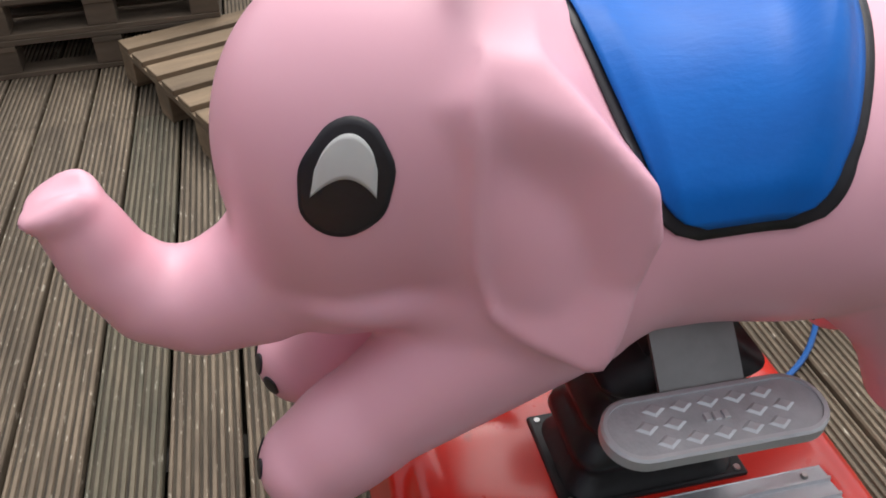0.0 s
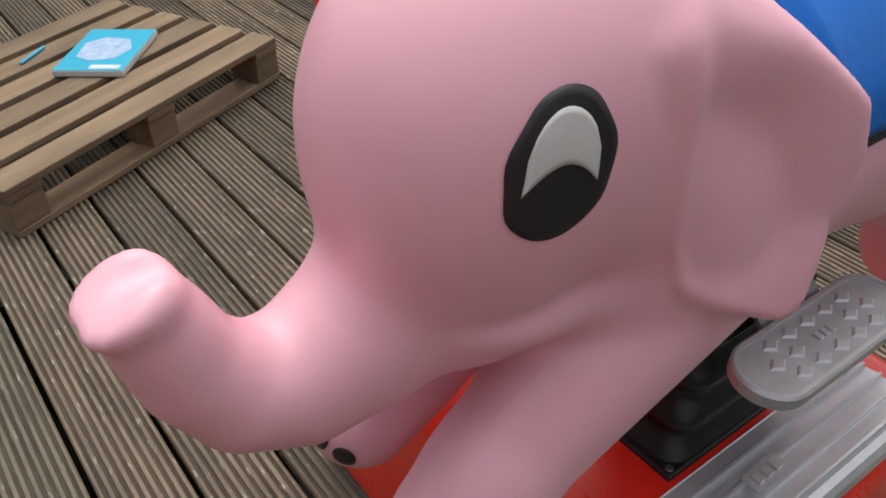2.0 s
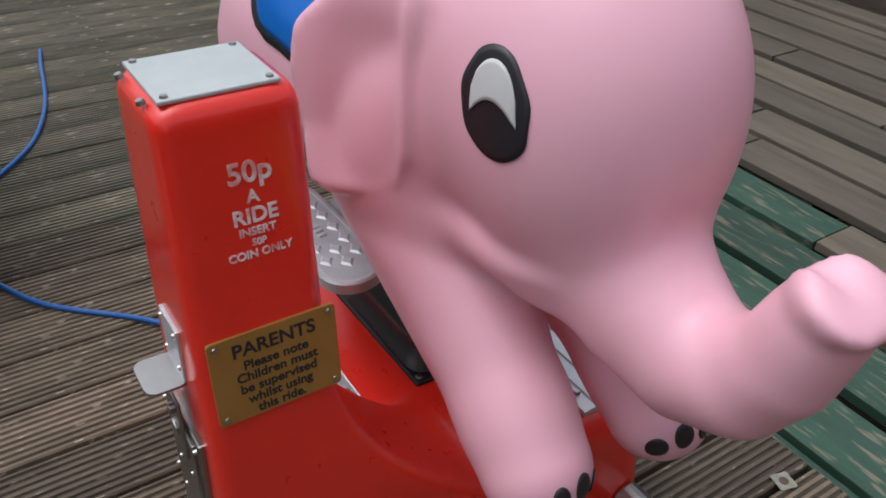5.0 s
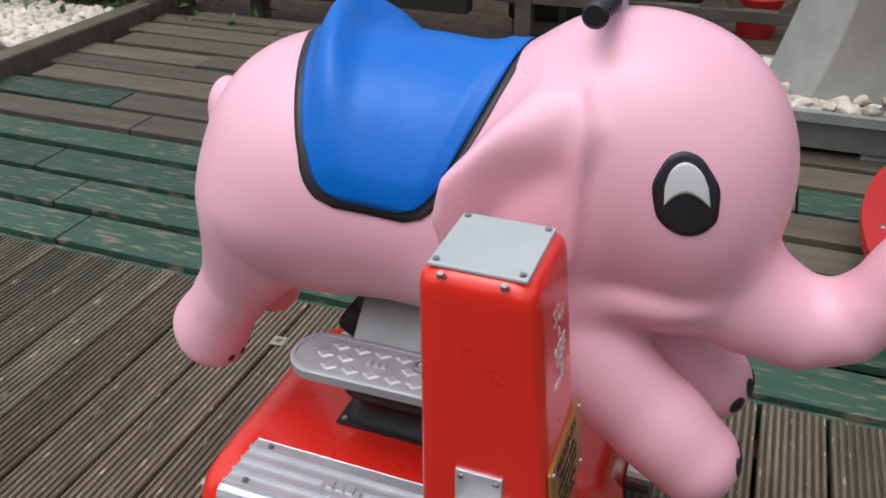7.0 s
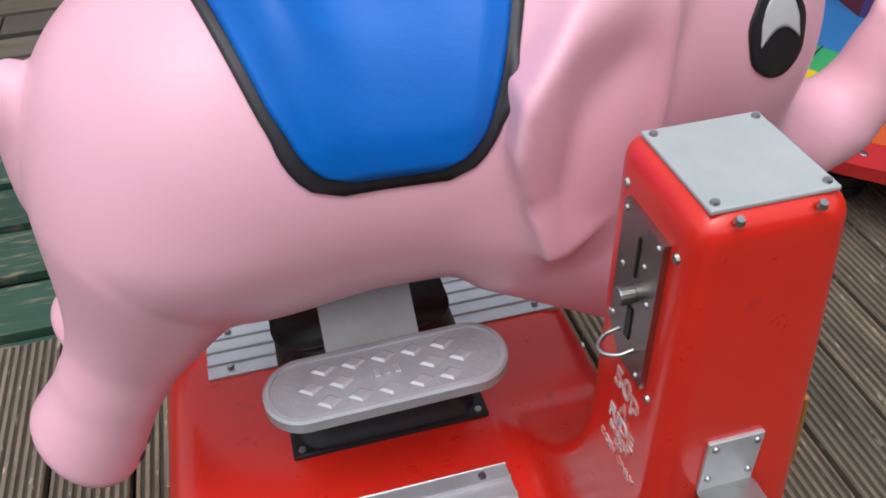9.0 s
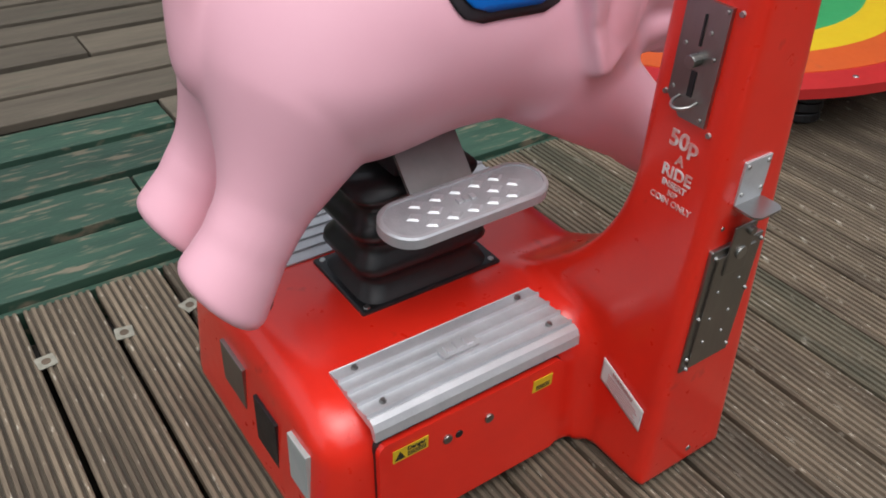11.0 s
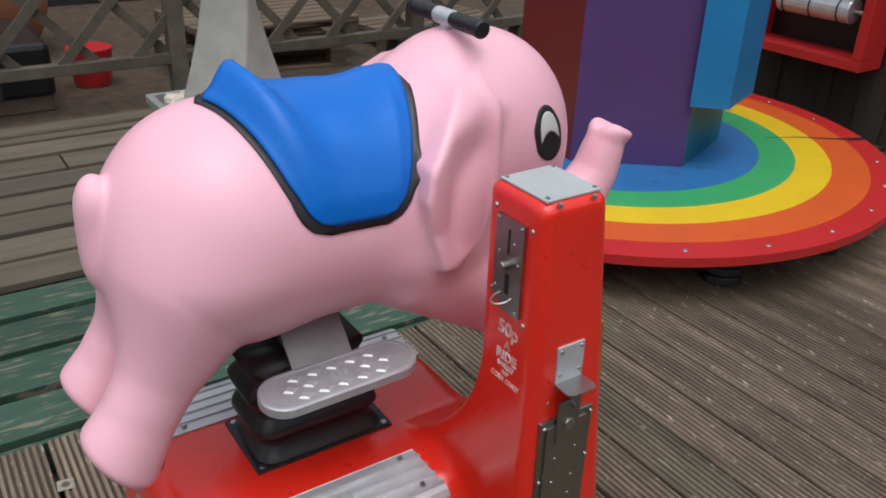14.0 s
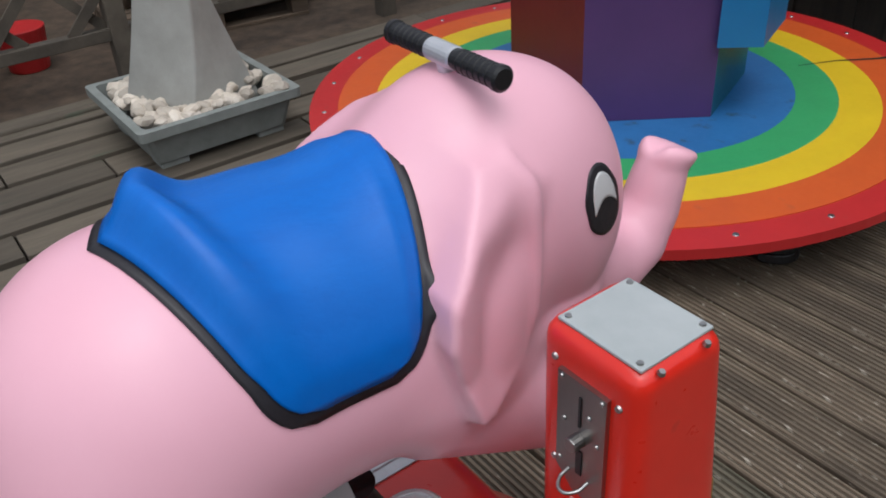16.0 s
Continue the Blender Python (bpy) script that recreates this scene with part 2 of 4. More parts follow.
def rounded(w, h, r, seg=6):
    """Outline of a rounded rectangle about the origin."""
    out = []
    for cx, cy, a0 in ((w / 2 - r, h / 2 - r, 0), (-w / 2 + r, h / 2 - r, 90), (-w / 2 + r, -h / 2 + r, 180), (w / 2 - r, -h / 2 + r, 270)):
        for i in range(seg + 1):
            a = radians(a0 + 90 * i / seg)
            out.append((cx + r * math.cos(a), cy + r * math.sin(a)))
    return out


def lettering(name, words, size, m, material, parent, label="", align="CENTER", thick=0.0006):
    cu = bpy.data.curves.new(name, "FONT")
    cu.body, cu.size, cu.align_x, cu.extrude = words, size, align, thick
    cu.offset = size * 0.022
    tmp = new(name, cu)
    me = bpy.data.meshes.new_from_object(tmp.evaluated_get(bpy.context.evaluated_depsgraph_get()))
    bpy.data.objects.remove(tmp)
    me.transform(m)
    me.materials.clear()
    me.materials.append(material)
    ob = new(name, me)
    ob.parent = parent
    return tagged(ob, label)


# ---- implicit solids ----
def smin(a, b, k):
    h = np.clip(0.5 + 0.5 * (b - a) / k, 0, 1)
    return b + (a - b) * h - k * h * (1 - h)


def smax(a, b, k):
    return -smin(-a, -b, k)


def cone_d(p, a, b, r1, r2):
    a, b = np.array(a, float), np.array(b, float)
    d = b - a
    h = np.clip(((p - a) @ d) / (d @ d), 0, 1)
    return np.linalg.norm(p - a - h[:, None] * d, axis=1) - (r1 + (r2 - r1) * h)


def ball_d(p, c, r):
    """An ellipsoid's distance, roughly."""
    q = (p - np.array(c, float)) / np.array(r, float)
    k0 = np.linalg.norm(q, axis=1)
    k1 = np.linalg.norm(q / np.array(r, float), axis=1) + 1e-9
    return k0 * (k0 - 1) / k1


def solid(f, lo, hi, h):
    """Surface net of the solid f < 0: vertices and quads."""
    ax = [np.arange(l, u + h, h) for l, u in zip(lo, hi)]
    n = [len(a) for a in ax]
    g = np.stack(np.meshgrid(*ax, indexing="ij"), -1).reshape(-1, 3)
    v = np.concatenate([f(c) for c in np.array_split(g, max(1, len(g) // 200000))]).reshape(n)
    s = v < 0
    corners = [(i, j, k) for i in (0, 1) for j in (0, 1) for k in (0, 1)]
    cut = lambda arr, c: arr[c[0]:n[0] - 1 + c[0], c[1]:n[1] - 1 + c[1], c[2]:n[2] - 1 + c[2]]
    count = sum(cut(s, c).astype(int) for c in corners)
    mask = (count > 0) & (count < 8)
    idx = np.full(mask.shape, -1)
    idx[mask] = np.arange(mask.sum())
    base = np.argwhere(mask)
    acc, num = np.zeros((len(base), 3)), np.zeros(len(base))
    for c in corners:
        for d in range(3):
            if c[d] == 0:
                e = tuple(1 if q == d else c[q] for q in range(3))
                va, vb = cut(v, c)[mask], cut(v, e)[mask]
                hit = (va < 0) != (vb < 0)
                t = np.where(hit, va / np.where(hit, va - vb, 1), 0)
                pt = np.array(c, float)[None] + t[:, None] * (np.array(e) - np.array(c))[None]
                acc[hit] += pt[hit]
                num[hit] += 1
    pts = np.array(lo) + h * (base + acc / num[:, None])
    for _ in range(3):
        e = h * 0.05
        f0 = f(pts)
        gr = np.stack([(f(pts + np.eye(3)[d] * e) - f0) / e for d in range(3)], -1)
        step = f0[:, None] * gr / np.maximum((gr ** 2).sum(1), 0.05)[:, None]
        pts = pts - np.clip(step, -h * 0.5, h * 0.5)
    faces = []
    for d in range(3):
        a, b = (d + 1) % 3, (d + 2) % 3
        s0 = np.take(s, range(n[d] - 1), axis=d)
        s1 = np.take(s, range(1, n[d]), axis=d)
        for sign in (0, 1):
            e = np.argwhere((s0 != s1) & (s0 == bool(sign)))
            e = e[(e[:, a] > 0) & (e[:, b] > 0) & (e[:, a] < n[a] - 1) & (e[:, b] < n[b] - 1)]
            q = []
            for oa, ob_ in ((-1, -1), (0, -1), (0, 0), (-1, 0)):
                k = e.copy()
                k[:, a] += oa
                k[:, b] += ob_
                q.append(idx[k[:, 0], k[:, 1], k[:, 2]])
            q = np.stack(q, -1)
            faces.append(q if sign else q[:, ::-1])
    return pts, np.concatenate(faces)

# ======== the setting ========
PITCH, X0 = 0.148, -0.582
ground = slab("ground", (-40, -40, -0.40), (40, 40, -0.30), SOIL, bevel=0)
tagged(ground, "dark bare soil under and round the decking", "ground", kind="structure")

# grooved deck boards, running along y
deck = thing("deck_floor", "weathered grooved timber decking, brown and grey", "deck", kind="structure")


def grooved(width, length, thick, grooves=8):
    """Cross-section of a grooved board, drawn along y from 0 to length."""
    w, g = width / 2, width / (grooves * 2 + 1.0)
    top = [(-w, -0.004), (-w + 0.003, 0)]
    for i in range(grooves):
        c = -w + g * (1.5 + 2 * i)
        top += [(c - g * 0.55, 0), (c - g * 0.36, -0.005), (c + g * 0.36, -0.005), (c + g * 0.55, 0)]
    top += [(w - 0.003, 0), (w, -0.004), (w, -thick), (-w, -thick)]
    bm = bmesh.new()
    prism(bm, top, 0, length, lambda u, v, y: (u, y, v))
    bmesh.ops.recalc_face_normals(bm, faces=bm.faces)
    me = bpy.data.meshes.new("deck_board")
    bm.to_mesh(me)
    bm.free()
    me.materials.append(BOARD)
    me.materials.append(GROOVEFLOOR)
    # faces at groove depth take the darker brown
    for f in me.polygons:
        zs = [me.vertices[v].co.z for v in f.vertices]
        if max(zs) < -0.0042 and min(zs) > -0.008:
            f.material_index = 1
    return me


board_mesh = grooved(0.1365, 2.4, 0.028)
green_mesh = board_mesh.copy()
green_mesh.materials[0] = BOARDGREEN
rng = random.Random(4)
for i in range(-26, 34):
    for k in range(2):
        ob = new("deck_board", green_mesh if k == 0 and (i < -3 or i == 9) else board_mesh)
        ob.parent = deck
        ob.location = (X0 + PITCH * (i + 0.5), 0.575 - 2.4 * (k + 1) - 0.004 * k, rng.uniform(-0.0015, 0.0015))
        ob.rotation_euler = (0, rng.uniform(-0.006, 0.006), 0)
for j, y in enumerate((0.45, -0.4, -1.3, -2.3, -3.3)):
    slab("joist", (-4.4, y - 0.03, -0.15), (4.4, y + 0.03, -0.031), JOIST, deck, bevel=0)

# wide painted planks, running along x
plank_floor = thing("plank_platform", "wide gapped timber planks with worn green paint", "platform", kind="structure")
y = 0.60
row = 0
while y < 2.84:
    wdt = (0.160, 0.172, 0.165, 0.150)[row % 4]
    x = -2.75 - 0.3 * (row % 3)
    while x < 4.2:
        ln = rng.uniform(1.15, 1.5)
        g = y + wdt / 2 < 1.15 or (row in (3, 5) and rng.random() < 0.4)
        dz = rng.uniform(-0.004, 0.004)
        slab("plank", (x, y, -0.015 + dz), (x + ln - 0.008, y + wdt, 0.012 + dz), PLANKGREEN if g else PLANK, plank_floor, bevel=0.003)
        x += ln
    y += wdt + rng.uniform(0.030, 0.046)
    row += 1
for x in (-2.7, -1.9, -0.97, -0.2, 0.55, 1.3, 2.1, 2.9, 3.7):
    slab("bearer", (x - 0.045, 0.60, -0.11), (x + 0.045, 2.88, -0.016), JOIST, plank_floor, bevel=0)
slab("deck_edge_trim", (-4.4, 0.578, -0.10), (4.4, 0.594, -0.006), PLANKGREEN, plank_floor, bevel=0.002)

sleeper = slab("sleeper", (-2.6, 2.86, -0.25), (1.15, 2.98, 0.035), PLANK, bevel=0.012)
tagged(sleeper, "long weathered grey timber sleeper edging the platform", "sleeper", kind="structure")
litter = slab("litter_ground", (-3, 2.98, -0.3), (5, 6.5, -0.06), SAND, bevel=0)
tagged(litter, "sandy earth and leaf litter behind the fence", "ground", kind="structure")

# ======== the kiddie ride ========
ride = thing("elephant_ride", "coin-operated pink elephant kiddie ride on a red fibreglass base", "kiddie ride")


def body_shape(p):
    """Red moulded base, with the coin post growing out of its front corner."""
    x, y, z = p.T
    taper = 0.06 * (z - 0.02)
    ends = np.maximum(x - 0.355 + taper, -0.335 - x + taper)
    sides = np.maximum(y - 0.252 + taper, -0.305 - y + taper)
    crown = z - 0.268 + 0.03 * (np.abs(y + 0.0265) / 0.28) ** 4
    b = smax(smax(ends, sides, 0.07), crown, 0.06)
    b = np.maximum(b, 0.012 - z)
    inner = -0.312 + 0.21 * np.clip((0.60 - z) / 0.34, 0, 1.2) ** 2.3
    px = smax(x - (0.386 - 0.100 * z), 0.176 - x, 0.022)
    py = smax(y - inner, -0.462 + 0.016 * z - y, 0.022)
    c = smax(smax(px, py, 0.022), z - 0.876, 0.024)
    c = np.maximum(c, 0.012 - z)
    return smin(b, c, 0.045)


pts, quads = solid(body_shape, (-0.36, -0.49, -0.01), (0.42, 0.33, 0.90), 0.0085)
hull_pts, hull_quads = [tuple(v) for v in pts], [tuple(int(i) for i in f) for f in quads]
raw("base_body", pts, quads, RED, ride, "glossy red fibreglass base and coin post")
slab("base_skirt", (-0.325, -0.29, 0.0), (0.345, 0.238, 0.03), RUBBER, ride, "black rubber foot strip", bevel=0.004)
slab("post_skirt", (0.185, -0.45, 0.0), (0.375, -0.25, 0.03), RUBBER, ride, "black rubber foot strip", bevel=0.004)


def screw(parent, at, axis, r=0.0045):
    a = Vector(at)
    d = Vector(axis)
    bm = bmesh.new()
    cyl(bm, a - d * 0.002, a + d * 0.0022, r, r * 0.7, 10)
    return part("screw", bm, BRIGHT, parent)


def step_plate(side, off, x0, x1):
    """Ribbed aluminium tread over the base's long edge."""
    prof = [(0.172, 0.2665), (0.172, 0.2745)]
    for i in range(4):
        y = 0.174 + i * 0.0275
        prof += [(y, 0.2735), (y + 0.0205, 0.2765), (y + 0.0215, 0.2805), (y + 0.0255, 0.2805), (y + 0.0265, 0.2735)]
    prof += [(0.288, 0.2775), (0.298, 0.274), (0.3045, 0.264), (0.306, 0.246), (0.299, 0.246), (0.292, 0.262)]
    bm = bmesh.new()
    prism(bm, prof, x0, x1, lambda u, v, x: (x, side * (u - off), v - 0.004))
    ob = part("step_plate", bm, ALU, ride, "ribbed cast aluminium step plate")
    for x in (x0 + 0.035, x1 - 0.037):
        for y in (0.187, 0.268):
            screw(ob, (x, side * (y - off), 0.2755), (0, 0, 1), 0.006)
    c = (x0 + x1) / 2
    bm = bmesh.new()
    prism(bm, rounded(0.070, 0.030, 0.006, 3), 0.270, 0.2775, lambda u, v, z: (u + c, side * (0.232 - off) + v, z))
    part("badge", bm, ALU, ob, "raised cast badge")
    for i in range(3):
        slab("bar", (c - 0.024 + i * 0.018, side * (0.232 - off) - 0.009, 0.2765), (c - 0.012 + i * 0.018, side * (0.232 - off) + 0.009, 0.2812), ALU, ob, bevel=0.001)
    return ob


step_plate(-1, 0.0, -0.25, 0.137)
step_plate(1, 0.074, -0.25, 0.32)
# tow roller low on the front
roller = rod("tow_roller", (0.352, 0.19, 0.055), (0.405, 0.19, 0.055), 0.032, STEEL, ride, "grey steel roller", 20)
rod("axle", (0.33, 0.19, 0.055), (0.42, 0.19, 0.055), 0.008, BRIGHT, roller)

# access panel and its labels on the long side
# black slab slightly larger than the panel, its edge shadow made solid
bm = bmesh.new()
prism(bm, rounded(0.3575, 0.1985, 0.019), -0.3080, -0.285, lambda u, v, w: (-0.068 + u, w + 0.06 * (v + 0.10), 0.128 + v))
part("panel_shadow_gap", bm, RUBBER, ride, "thin black outline standing in for the panel's edge shadow")
bm = bmesh.new()
prism(bm, rounded(0.355, 0.196, 0.018), -0.3185, -0.295, lambda u, v, w: (-0.068 + u, w + 0.06 * (v + 0.10), 0.128 + v))
panel = part("access_panel", bm, REDPANEL, ride, "red access panel with rounded corners", bevel=0.007)


def on_panel(x, z):
    return Vector((x, -0.3192 + 0.06 * (z - 0.128 + 0.10), z))


for i, x in enumerate((-0.125, -0.045)):
    p = on_panel(x, 0.178)
    rod("panel_bolt", p + Vector((0, 0.003, 0)), p - Vector((0, 0.003, 0)), 0.0085, STEEL, panel, "round steel bolt", 14)
p = on_panel(-0.103, 0.176)
rod("key_hole", p + Vector((0, 0.003, 0)), p - Vector((0, 0.0012, 0)), 0.007, RUBBER, panel, "dark key hole", 12)
for x, w in ((-0.192, 0.062), (0.063, 0.040)):
    p = on_panel(x, 0.196)
    t = Matrix.Translation(p) @ pose(0, 0, 0, 90, 0, 0)
    lab = slab("warning_label", (-w / 2, -0.013, 0), (w / 2, 0.013, 0.0012), YELLOWLABEL, ride, "yellow danger label", bevel=0, m=t)
    if w > 0.05:
        bm = bmesh.new()
        prism(bm, [(-0.028, -0.009), (-0.010, -0.009), (-0.019, 0.008)], 0.0012, 0.0018, lambda u, v, z: t @ Vector((u, v, z)))
        part("triangle", bm, INK, lab)
        lettering("word", "Danger", 0.011, t @ pose(0.010, 0.003, 0.0014), INK, lab)
    for k in range(3):
        slab("bar", (-0.006 if w > 0.05 else -0.014, -0.002 - k * 0.0035, 0.0012), (0.027 if w > 0.05 else 0.014, -0.0005 - k * 0.0035, 0.0018), INK, lab, bevel=0, m=t)

# rear plates, socket and cable
for y0, y1, z0, z1, mm, nm, lb in ((-0.245, -0.185, 0.10, 0.200, TOPPLATE, "label_plate", "white printed label"), (-0.14, -0.06, 0.05, 0.17, RUBBER, "socket_plate", "black socket plate"), (-0.02, 0.07, 0.10, 0.19, STEEL, "rating_plate", "grey metal rating plate")):
    slab(nm, (-0.338, y0, z0), (-0.3285, y1, z1), mm, ride, lb, bevel=0.001, m=Matrix.Translation((0.006, 0, 0)) @ pose(0, 0, 0, 0, 0, 0))
rod("cable_gland", (-0.325, -0.23, 0.055), (-0.352, -0.235, 0.052), 0.014, RUBBER, ride, "black cable gland")

# coin post fittings
slab("top_plate", (0.186, -0.438, 0.874), (0.288, -0.328, 0.8785), TOPPLATE, ride, "flat grey metal cap plate", bevel=0.0015)
for x, y in ((0.193, -0.430), (0.281, -0.430), (0.281, -0.336), (0.193, -0.336)):
    screw(ride, (x, y, 0.8785), (0, 0, 1))
for x in (0.204, 0.268):
    screw(ride, (x, -0.4465, 0.873), (0, -0.3, 0.95))
# slot plate on the rear face
bm = bmesh.new()
prism(bm, [(-0.347, 0.832), (-0.414, 0.832), (-0.414, 0.676), (-0.372, 0.676), (-0.347, 0.700)], 0.170, 0.1765, lambda u, v, x: (x, u, v))
coin = part("coin_plate", bm, STEEL, ride, "worn brushed steel coin-slot plate", bevel=0.001)
slab("coin_slot", (0.1685, -0.3815, 0.775), (0.1705, -0.3785, 0.815), RUBBER, coin, "narrow coin slot", bevel=0)
slab("return_slot", (0.1685, -0.385, 0.708), (0.1705, -0.377, 0.742), RUBBER, coin, "coin return slot", bevel=0)
rod("return_button", (0.171, -0.380, 0.757), (0.156, -0.380, 0.757), 0.0085, STEEL, coin, "round metal reject button", 16)
tube("return_loop", [(0.171, -0.366, 0.704), (0.155, -0.368, 0.700), (0.146, -0.380, 0.698), (0.155, -0.392, 0.700), (0.171, -0.394, 0.704)], 0.0022, BRIGHT, coin, "bent bright steel wire loop")
for y, z in ((-0.353, 0.826), (-0.408, 0.826), (-0.358, 0.772), (-0.404, 0.765), (-0.392, 0.795), (-0.353, 0.712), (-0.405, 0.684)):
    screw(coin, (0.170, y, z), (-1, 0, 0), 0.0035)
for y, z in ((-0.337, 0.838), (-0.424, 0.828), (-0.339, 0.698), (-0.420, 0.668)):
    screw(ride, (0.1755, y, z), (-1, 0, 0), 0.005)
# coin tray bracket and cash door on the outer face
bracket = slab("tray_bracket", (0.222, -0.456, 0.565), (0.276, -0.449, 0.632), ALU, ride, "bent steel coin tray", bevel=0.001)
bm = bmesh.new()
prism(bm, rounded(0.058, 0.045, 0.012, 4), 0.563, 0.5665, lambda u, v, z: (0.249 + u, -0.472 + v, z))
part("tray_lip", bm, BRIGHT, bracket)
for x in (0.229, 0.269):
    for z in (0.582, 0.624):
        screw(bracket, (x, -0.456, z), (0, -1, 0), 0.004)
door = slab("cash_door", (0.196, -0.461, 0.272), (0.306, -0.452, 0.500), STEEL, ride, "worn steel cash-box door", bevel=0.002)
slab("door_leaf", (0.208, -0.4645, 0.284), (0.290, -0.4605, 0.488), STEEL, door, "inner steel door leaf", bevel=0.001)
slab("hasp_plate", (0.225, -0.4675, 0.452), (0.272, -0.4635, 0.535), STEEL, door, "steel lock plate", bevel=0.002)
rod("lock", (0.250, -0.466, 0.487), (0.250, -0.471, 0.487), 0.0105, BRIGHT, door, "bright round key lock", 18)
rod("stud", (0.258, -0.466, 0.523), (0.258, -0.474, 0.523), 0.007, STEEL, door, "round steel stud", 12)
for x, z in ((0.202, 0.49), (0.30, 0.49), (0.202, 0.38), (0.299, 0.40), (0.202, 0.30), (0.296, 0.29), (0.23, 0.42), (0.272, 0.43), (0.228, 0.37), (0.27, 0.37), (0.228, 0.325), (0.268, 0.33), (0.207, 0.278)):
    screw(door, (x, -0.464, z), (0, -1, 0), 0.0035)
screw(ride, (0.213, -0.452, 0.53), (0, -1, 0), 0.005)
screw(ride, (0.288, -0.460, 0.045), (0, -1, 0), 0.008)

# lettering, both faces of the post
REARFACE = Matrix(((0, 0, -1, 0), (-1, 0, 0, 0), (0, 1, 0, 0), (0, 0, 0, 1)))
FRONTFACE = Matrix(((0, -0.0995, 0.995, 0), (1, 0, 0, 0), (0, 0.995, 0.0995, 0), (0, 0, 0, 1)))


def ride_words(place, size):
    for word, sz, dz in (("50p", 1.0, 0), ("A", 0.62, -0.72), ("RIDE", 0.74, -1.42), ("INSERT", 0.40, -1.86), ("50P", 0.34, -2.24), ("COIN ONLY", 0.40, -2.66)):
        lettering("lettering", word, size * sz, place(dz * size), WHITEINK, ride, "worn white stencilled lettering")


ride_words(lambda dz: Matrix.Translation((0.1752, -0.387, 0.632 + dz)) @ REARFACE, 0.033)
ride_words(lambda dz: Matrix.Translation((0.3863 - 0.100 * (0.796 + dz), -0.373, 0.796 + dz)) @ FRONTFACE, 0.0285)
pl = Matrix.Translation((0.3868 - 0.100 * 0.594, -0.374, 0.594)) @ FRONTFACE
bm = bmesh.new()
prism(bm, rounded(0.135, 0.100, 0.004, 3), -0.001, 0.003, lambda u, v, z: pl @ Vector((u, v, z)))
plaque = part("plaque", bm, BRASS, ride, "engraved brass parents notice plaque")
for k, (word, sz) in enumerate((("PARENTS", 0.0215), ("Please note", 0.0150), ("Children must", 0.0150), ("be supervised", 0.0150), ("whilst using", 0.0150), ("this ride.", 0.0150))):
    lettering("plaque_lettering", word, sz, pl @ pose(0, 0.026 - k * 0.0138 - (0.003 if k else 0), 0.003), INK, plaque)
for u in (-0.060, 0.060):
    for v in (-0.043, 0.043):
        screw(plaque, pl @ Vector((u, v, 0.003)), (0.995, 0, 0.0995), 0.004)

# bellows boot and saddle bracket
boot_base = slab("boot_flange", (-0.142, -0.088, 0.262), (0.142, 0.088, 0.274), RUBBER, ride, "black rubber flange screwed down", bevel=0.004)
for x in (-0.128, 0, 0.128):
    for y in (-0.076, 0.076):
        screw(boot_base, (x, y, 0.274), (0, 0, 1), 0.007)
bm = bmesh.new()
rings = []
for i in range(17):
    f = i / 16
    z = 0.27 + 0.205 * f
    bulge = 0.010 * math.cos(f * math.pi * 6)
    hw, hd = 0.121 - 0.014 * f ** 2 + bulge, 0.074 - 0.004 * f ** 2 + bulge
    rings.append([bm.verts.new((u - 0.02 * f, v, z)) for u, v in rounded(2 * hw, 2 * hd, 0.035, 5)])
for a, b in zip(rings, rings[1:]):
    for i in range(len(a)):
        bm.faces.new((a[i], a[(i + 1) % len(a)], b[(i + 1) % len(a)], b[i]))
bm.faces.new(rings[-1])
part("bellows", bm, RUBBER, ride, "pleated black rubber bellows", smooth=True)
bm = bmesh.new()
prism(bm, [(-0.128, 0.478), (-0.118, 0.478), (-0.032, 0.566), (0.032, 0.566), (0.118, 0.478), (0.128, 0.478), (0.128, 0.484), (0.121, 0.484), (0.036, 0.574), (-0.036, 0.574), (-0.121, 0.484), (-0.128, 0.484)], -0.075, 0.040, lambda u, v, x: (x, u - 0.008, v))
part("saddle_bracket", bm, GREYPLATE, ride, "folded grey steel saddle bracket")
slab("bracket_head", (-0.05, -0.035, 0.475), (0.02, 0.02, 0.60), DARKMETAL, ride, "dark steel mounting block", bevel=0.004)


